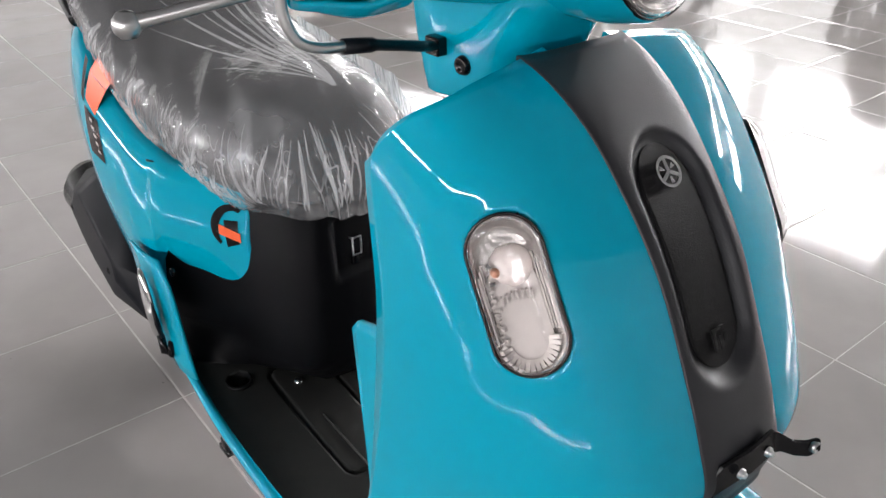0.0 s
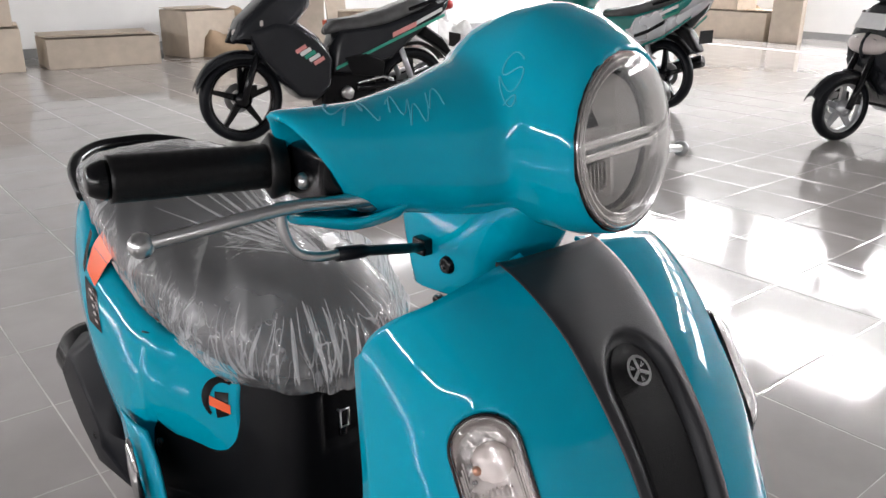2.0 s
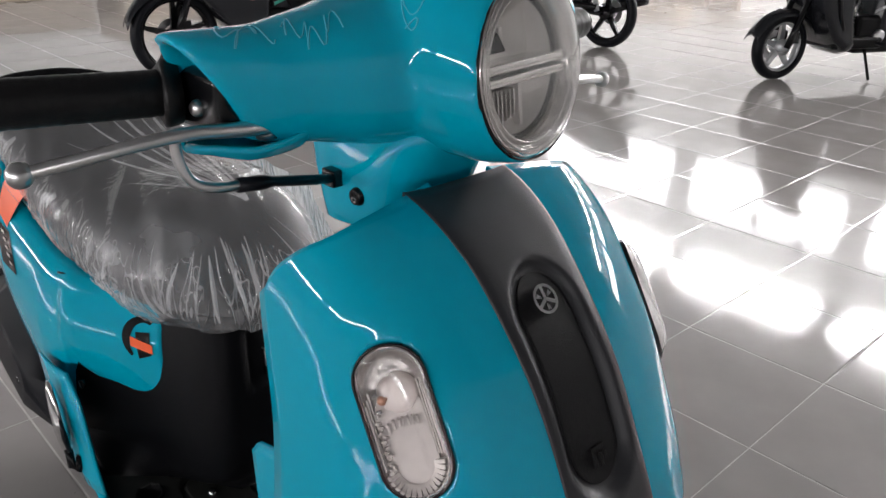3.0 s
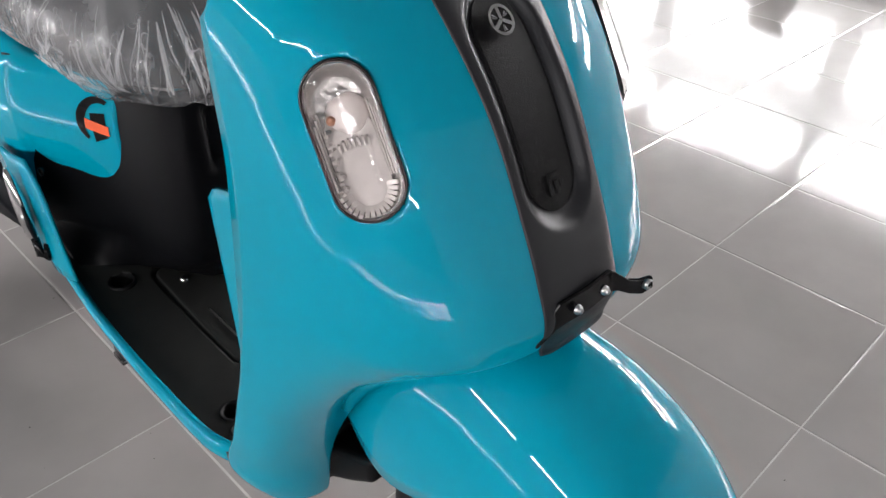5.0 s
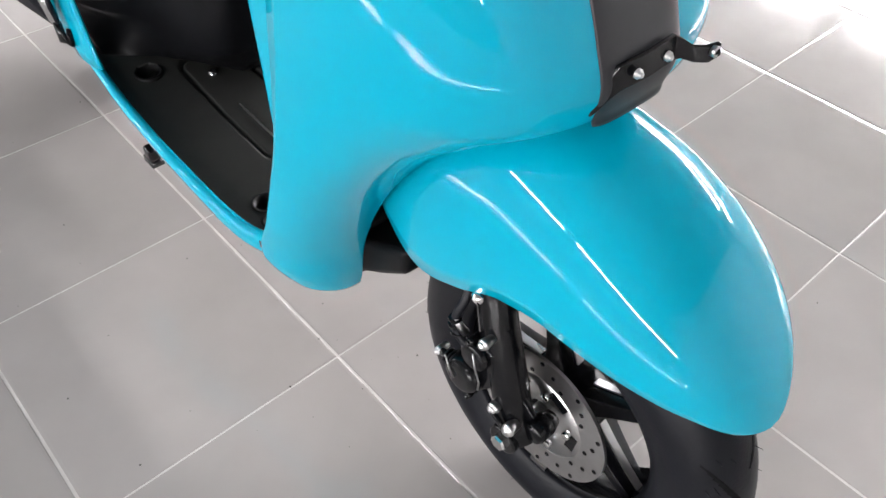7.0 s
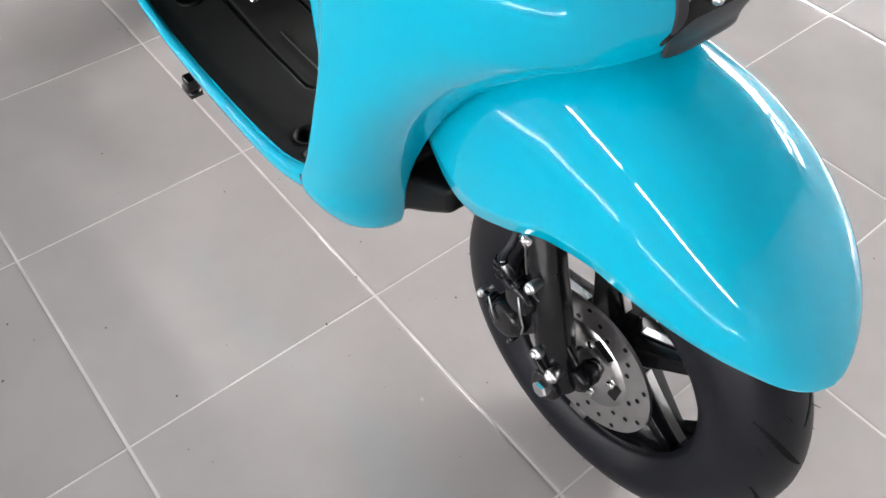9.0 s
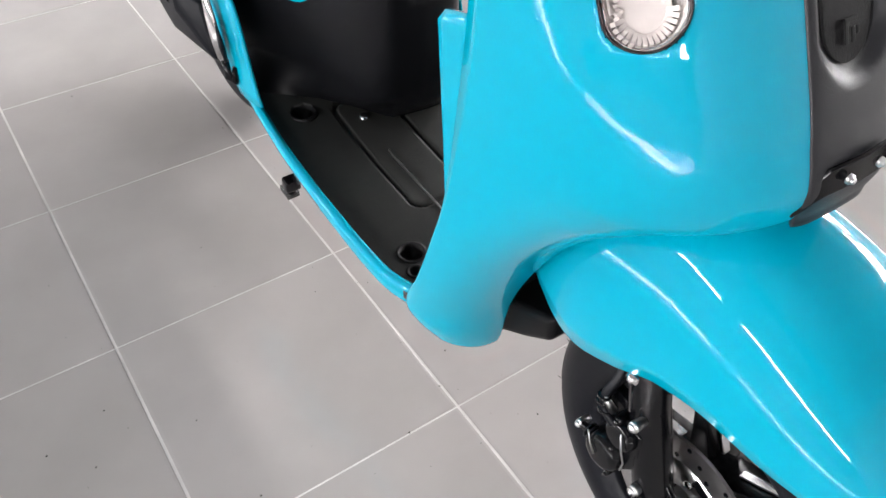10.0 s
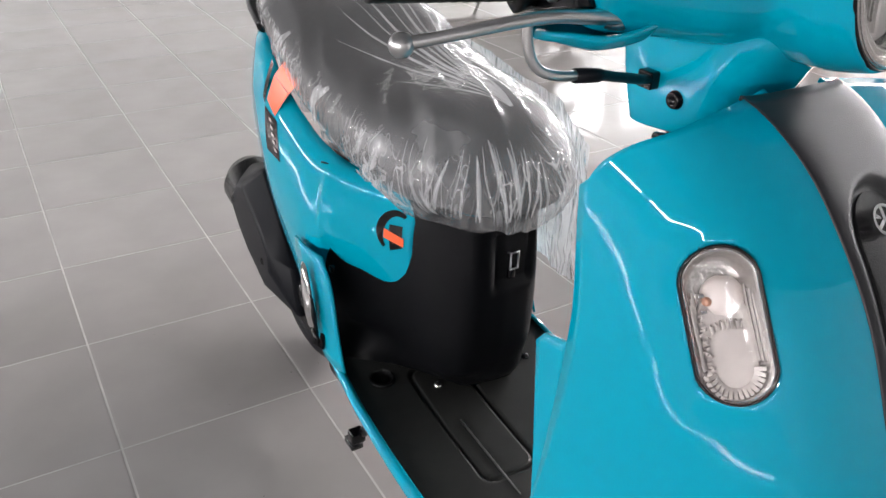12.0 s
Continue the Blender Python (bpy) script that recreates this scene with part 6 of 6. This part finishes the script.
    if panel:
        for sd in (-1, 1):
            rings = []
            for x, zb, zt, y in ((-0.28, 0.60, 0.69, 0.140), (-0.40, 0.50, 0.745, 0.168), (-0.58, 0.53, 0.80, 0.176), (-0.76, 0.64, 0.875, 0.150), (-0.92, 0.78, 0.935, 0.090), (-1.0, 0.88, 0.955, 0.035)):
                m1 = zb + (zt - zb) * 0.42
                rings.append([Vector((x, sd * (y - 0.045), zb)), Vector((x, sd * (y - 0.008), zb + (zt - zb) * 0.12)), Vector((x, sd * y, m1)), Vector((x, sd * (y - 0.012), m1 + (zt - zb) * 0.12)), Vector((x, sd * (y - 0.022), zt - 0.02)), Vector((x, sd * (y - 0.055), zt))])
            soft_edges(part("side_panel", loft(rings), panel, tb, "sculpted silver side panel", smooth=False), 0.008, 3)
            vent = [[Vector((x, sd * (y + dy), z + dz)) for dz, dy in ((-0.016, 0), (-0.012, 0.006), (0.012, 0.002), (0.016, -0.004))] for x, y, z in ((-0.42, 0.170, 0.585), (-0.56, 0.178, 0.635), (-0.70, 0.164, 0.715))]
            part("panel_vent", loft(vent), DARK_PLASTIC, tb, "dark slanting vent", smooth=False)
            soft_edges(part("tail_strake", loft([[Vector((x, sd * (y + dy), z + dz)) for dz, dy in ((-0.012, 0), (0.0, 0.008), (0.012, 0))] for x, y, z in ((-0.46, 0.166, 0.50), (-0.70, 0.162, 0.60), (-0.90, 0.105, 0.76))]), paint, tb, "green lower strake", smooth=False), 0.003)
    for s in (-1, 1):
        for (x0, z0), (x1, z1), mt, h in (((0.0, 0.47), (-0.82, 0.80), GREEN_STRIPE if mode == "cub" else accent, 0.010), ((-0.42, 0.675), (-0.60, 0.745), PINK_STICKER, 0.016), ((-0.60, 0.75), (-0.80, 0.84), WHITE_PLASTIC, 0.012)):
            if mode == "cub" or mt is accent:
                part("side_stripe", loft([[Vector((x, s * (0.1455 + dy), z + dz)) for dz, dy in ((-h, 0), (-h, 0.004), (h, 0.004), (h, 0))] for x, z in ((x0, z0), (x1, z1))]), mt, tb, "bright side stripe", smooth=False)
    rings = []
    for x, zb, zt, w in ((0.03, 0.68, 0.72, 0.05), (-0.02, 0.69, 0.78, 0.10), (-0.20, 0.70, 0.80, 0.13), (-0.42, 0.74, 0.85, 0.14), (-0.66, 0.82, 0.93, 0.12), (-0.80, 0.88, 0.94, 0.07)):
        rings.append([Vector((x, a, (zb + zt) / 2 + b)) for a, b in oval(28, w, (zt - zb) / 2, 2.6)])
    part("seat", loft(rings), SEAT_WRAPPED if mode == "cub" else SEAT_VINYL, e, "film-wrapped seat" if mode == "cub" else "black seat")
    part("grab_rail", sweep([(-0.55, -0.13, 0.84), (-0.85, -0.12, 0.93), (-0.93, 0, 0.95), (-0.85, 0.12, 0.93), (-0.55, 0.13, 0.84)], 0.013, 10, smooth_steps=2), BLACK_GLOSS, e)
    eng = soft_edges(part("engine", box((-0.30, -0.13, 0.18), (0.10, 0.13, 0.44)), DARK_PLASTIC, e, smooth=False), 0.03, 3)
    for s in (-1, 1):
        part("engine_cover", lathe([(0.0, s * 0.160), (0.03, s * 0.158), (0.045, s * 0.15), (0.048, s * 0.12), (0.0, s * 0.12)], 24, "y", (-0.08, 0, 0.30)), ALLOY, eng, "cast alloy cover")
        part("swing_arm", sweep([(-0.15, s * 0.09, 0.30), (-0.62, s * 0.09, wheel_r)], 0.022, 10), BLACK_GLOSS, e)
        part("foot_peg", sweep([(-0.05, s * 0.12, 0.26), (-0.05, s * 0.26, 0.26)], 0.012, 10), RUBBER, e)
    for sd in (-1, 1):
        part("front_disc_caliper", box((0.53, sd * 0.062 - 0.016, wheel_r + 0.03), (0.58, sd * 0.062 + 0.016, wheel_r + 0.10)), BLACK_GLOSS, e, "black brake caliper", smooth=False)
        soft_edges(part("side_cover", loft([[Vector((x, sd * y, z)) for x, z in ((-0.34, 0.40), (-0.12, 0.42), (-0.06, 0.54), (-0.22, 0.56), (-0.36, 0.50))] for y in (0.130, 0.156)]), DARK_PLASTIC, e, "dark side cover", smooth=False), 0.012, 3)
        part("step_bracket", sweep([(-0.16, sd * 0.12, 0.36), (-0.34, sd * 0.15, 0.40), (-0.40, sd * 0.19, 0.38)], 0.012, 8), ALLOY, e, "cast alloy step bracket")
    for k in range(5):
        part("cooling_fin", box((0.02, -0.085, 0.0), (0.15, 0.085, 0.006), m=Matrix.Translation((0, 0, 0.33 + 0.022 * k)) @ Matrix.Rotation(radians(-8), 4, "Y")), ALLOY, eng, smooth=False)
    part("number_holder", box((-0.985, -0.085, 0.56), (-0.978, 0.085, 0.66)), DARK_PLASTIC, e, "black plate holder", smooth=False)
    part("exhaust", sweep([(0.10, -0.10, 0.28), (0.05, -0.15, 0.22), (-0.3, -0.17, 0.24), (-0.45, -0.18, 0.28), (-0.85, -0.18, 0.40)], [0.018, 0.018, 0.022, 0.045, 0.05], 16), BLACK_GLOSS, e, "exhaust pipe")
    part("exhaust_shield", sweep([(-0.45, -0.195, 0.30), (-0.75, -0.195, 0.39)], 0.042, 12), STEEL, e, "steel heat shield")
    part("chain_case", sweep([(-0.15, 0.12, 0.33), (-0.60, 0.12, wheel_r + 0.05)], 0.03, 8), BLACK_GLOSS, e)
    part("side_stand", sweep([(0.02, 0.12, 0.26), (-0.02, 0.20, 0.008)], 0.010, 8), BLACK_GLOSS, e)
    part("tail_lamp", lathe([(0.0, -0.955), (0.03, -0.95), (0.04, -0.90), (0.0, -0.88)], 18, "x", (0, 0, 0.86)), RED_LENS, e, "red tail lamp")
    return e


PAINT_BLACK = mat("black_body_paint", (0.014, 0.015, 0.018), 0.22, spec=0.4)
PAINT_GREEN = mat("green_body_paint", (0.01, 0.20, 0.17), 0.25, coat=0.5)
GREEN_STRIPE = mat("green_stripe", (0.03, 0.32, 0.22), 0.35)
PINK_STICKER = mat("pale_red_sticker", (0.75, 0.30, 0.28), 0.35)
SILVER_PAINT = mat("silver_paint", (0.52, 0.53, 0.54), 0.28, 0.6)
RED_LENS = mat("red_lens_plain", (0.35, 0.02, 0.02), 0.15)
machine("black underbone motorcycle with green and white stripes", PAINT_BLACK, SILVER_PAINT, pose(-4.25, 2.55, 0, 0, 0, 258), 0.285, "cub", BLACK_GLOSS)
machine("green motorcycle with silver side panels parked in the hall", PAINT_GREEN, SILVER_PAINT, pose(-4.05, 5.25, 0, 0, 0, 180), 0.28, "cub", BLACK_GLOSS, SILVER_PAINT)
machine("black scooter with pale alloy wheels", PAINT_BLACK, SILVER_PAINT, pose(-1.65, 5.75, 0, 0, 0, 244), 0.228, "scooter", SILVER_PAINT)


# ---- boxes along the walls ----
def carton(x, y, z, sx, sy, sz, turn, label="plain brown cardboard carton"):
    e = thing("cardboard_box", label, "box", pose(x, y, z, 0, 0, turn), "cartons by the wall")
    soft_edges(part("carton_body", box((-sx / 2, -sy / 2, 0), (sx / 2, sy / 2, sz)), CARDBOARD, e, smooth=False), 0.008, 2)
    for s in (-1, 1):
        part("flap", box((-sx / 2, 0.004, 0), (sx / 2, sy / 2, 0.004), m=Matrix.Translation((0, 0, sz + 0.002)) @ Matrix.Rotation(radians(4 if s > 0 else -184), 4, "X")), CARDBOARD, e, smooth=False)
    part("tape", box((-sx / 2 - 0.001, -0.03, sz + 0.010), (sx / 2 + 0.001, 0.03, sz + 0.012)), mat("brown_tape", (0.42, 0.30, 0.17), 0.3), e, smooth=False)
    return e


for row in ((-9.3, 1.2, 0, 1.0, 0.6, 0.45, 80), (-9.3, 1.2, 0.462, 0.8, 0.5, 0.35, 95), (-9.2, 2.5, 0, 1.2, 0.7, 0.32, 85), (-9.4, 3.8, 0, 0.7, 0.6, 0.55, 100),
            (-8.9, 5.0, 0, 0.5, 0.5, 0.75, 70), (-9.3, 6.4, 0, 0.9, 0.5, 0.45, 90), (-6.8, 11.6, 0, 1.5, 0.6, 0.42, 5), (-7.0, 11.7, 0.432, 0.9, 0.5, 0.33, -4), (-5.75, 11.5, 0, 0.42, 0.42, 0.62, 20)):
    carton(*row)


def heap(x, y, wide, deep, high, turn, seed, material, label):
    """A sheet thrown over goods: lumps and folds that fall to the floor."""
    rows = []
    for i in range(41):
        row = []
        for j in range(31):
            u, v = -1 + 2 * i / 40, -1 + 2 * j / 30
            d = max(0.0, 1 - max(abs(u), abs(v)) ** 3)
            n = noise.noise(Vector((u * 1.7 + seed, v * 1.7, 0.3)))
            f = noise.noise(Vector((u * 7 + seed, v * 5, 2.0))) * 0.10 + noise.noise(Vector((u * 16, v * 13, seed))) * 0.05
            row.append(Vector((u * wide / 2 * (1 + 0.1 * f), v * deep / 2 * (1 + 0.15 * f), max(0.002, high * (d ** 0.5) * (0.75 + 0.5 * n + f)))))
        rows.append(row)
    ob = thick(part("draped_cloth", sheet(rows), material), 0.004, 1)
    ob.matrix_basis = pose(x, y, 0, 0, 0, turn)
    return tagged(ob, label, "heap")


SACKING = mat("brown_sacking", (0.36, 0.26, 0.17), 0.85, vary=0.25, scale=9, bump=0.4, bump_scale=90)
GREY_TARP = mat("grey_tarpaulin", (0.42, 0.42, 0.41), 0.6, vary=0.2, scale=8, bump=0.2, bump_scale=40)
heap(-9.35, 4.55, 1.5, 1.0, 0.62, 75, 1.0, SACKING, "brown sacking thrown over goods by the wall")
heap(-6.95, 11.85, 1.2, 0.8, 0.55, 5, 4.0, SACKING, "brown sacking heaped by the wall")
heap(-8.9, 7.3, 0.9, 0.6, 0.42, 80, 7.0, GREY_TARP, "grey sheet thrown over parts")


def leaning_board(x, y, wide, high, turn, material, label):
    e = thing("leaning_board", label, "board", pose(x, y, 0, 0, 0, turn))
    soft_edges(part("panel", box((-wide / 2, -0.012, 0), (wide / 2, 0.012, high), m=Matrix.Rotation(radians(-9), 4, "X")), material, e, smooth=False), 0.004)
    for z in (0.12 * high, 0.88 * high):
        part("batten", box((-wide / 2 + 0.03, -0.034, z - 0.03), (wide / 2 - 0.03, -0.0125, z + 0.03), m=Matrix.Rotation(radians(-9), 4, "X")), material, e, smooth=False)
    return e


leaning_board(-9.75, 6.1, 0.34, 1.5, 92, CARDBOARD, "tall brown board leaning on the wall")
leaning_board(-9.70, 8.0, 0.30, 1.35, 96, GREY_TARP, "pale grey board leaning on the wall")


def drum(x, y, r, h, material, label):
    e = thing("plastic_drum", label, "drum", pose(x, y, 0))
    part("body", lathe([(0.0, 0.0), (r * 0.95, 0.0), (r, 0.02), (r * 1.03, h * 0.3), (r, h * 0.34), (r * 1.03, h * 0.66), (r, h * 0.7), (r * 0.98, h * 0.97), (0.0, h * 0.97)], 28, "z"), material, e)
    part("lid", lathe([(0.0, h * 0.97), (r * 1.04, h * 0.97), (r * 1.04, h), (0.0, h + 0.01)], 28, "z"), WHITE_PLASTIC, e)
    return e


drum(-8.75, 5.75, 0.16, 0.42, RED_LENS, "red plastic drum with a white lid")
drum(-8.55, 6.75, 0.18, 0.5, WHITE_PLASTIC, "white plastic drum standing by the wall")
tagged(part("floor_line", box((-8.5, 10.36, 0.001), (3.5, 10.47, 0.004)), LINE_PAINT, smooth=False), "white painted line on the floor", "floor line", kind="structure")


# ---- tiled floor ----
floor = tagged(part("floor", box((W - 0.22, S_ - 0.22, -0.12), (E_ + 0.22, N_ + 0.22, -0.0008)), GROUT, smooth=False), "polished grey ceramic tile floor with pale joints", "floor", kind="structure")
T, GAP_X, GAP_Y = 0.4, 0.0030, 0.0044


def tile_rings(cx, cy):
    hx, hy = T / 2 - GAP_X / 2, T / 2 - GAP_Y / 2
    return [[(cx + sx * (hx - d), cy + sy * (hy - d), z) for sx, sy in ((-1, -1), (1, -1), (1, 1), (-1, 1))] for d, z in ((0.0, -0.010), (0.0, -0.0006), (0.0006, -0.0003), (0.0050, 0.0))]


bm = bmesh.new()
rg = [[bm.verts.new(p) for p in r] for r in tile_rings(0, 0)]
for a, b in zip(rg, rg[1:]):
    for j in range(4):
        bm.faces.new((a[j], a[(j + 1) % 4], b[(j + 1) % 4], b[j]))
bm.faces.new(rg[-1])
tile_mesh = bpy.data.meshes.new("tile")
bm.to_mesh(tile_mesh)
bm.free()
tile_mesh.materials.append(TILE)
verts, faces = [], []
for i in range(math.floor(W / T), math.ceil(E_ / T)):
    for j in range(math.floor(S_ / T), math.ceil(N_ / T)):
        cx, cy = (i + 0.5) * T, (j + 0.5) * T
        if -3.6 < cx < 1.2 and -1.6 < cy < 3.6:
            shared("tile", tile_mesh, floor, Matrix.Translation((cx, cy, 0)))
        else:
            base = len(verts)
            for r in tile_rings(cx, cy):
                verts += r
            for k in (0, 4, 8):
                for q in range(4):
                    faces.append((base + k + q, base + k + (q + 1) % 4, base + k + 4 + (q + 1) % 4, base + k + 4 + q))
            faces.append((base + 12, base + 13, base + 14, base + 15))
me = bpy.data.meshes.new("far_tiles")
me.from_pydata(verts, [], faces)
me.materials.append(TILE)
far = new("far_tiles", me)
far.parent = floor
tagged(far, "polished grey floor tiles further off", kind="stuff")


# grit brought in on the tyres
crumbs = bmesh.new()
for k in range(220):
    x, y = random.gauss(0.45, 0.55), random.gauss(-0.15, 0.45)
    r = 0.0004 + 0.0009 * random.random() ** 2
    box((-r, -r, 0), (r, r * random.uniform(0.5, 1.0), r), crumbs, Matrix.Translation((x, y, 0.0002)) @ Matrix.Rotation(random.uniform(0, 3), 4, "Z"))
grit = part("floor_crumbs", crumbs, mat("dark_grit", (0.05, 0.045, 0.04), 0.9), floor, smooth=False)
tagged(grit, "fine dark grit on the tiles", kind="stuff")
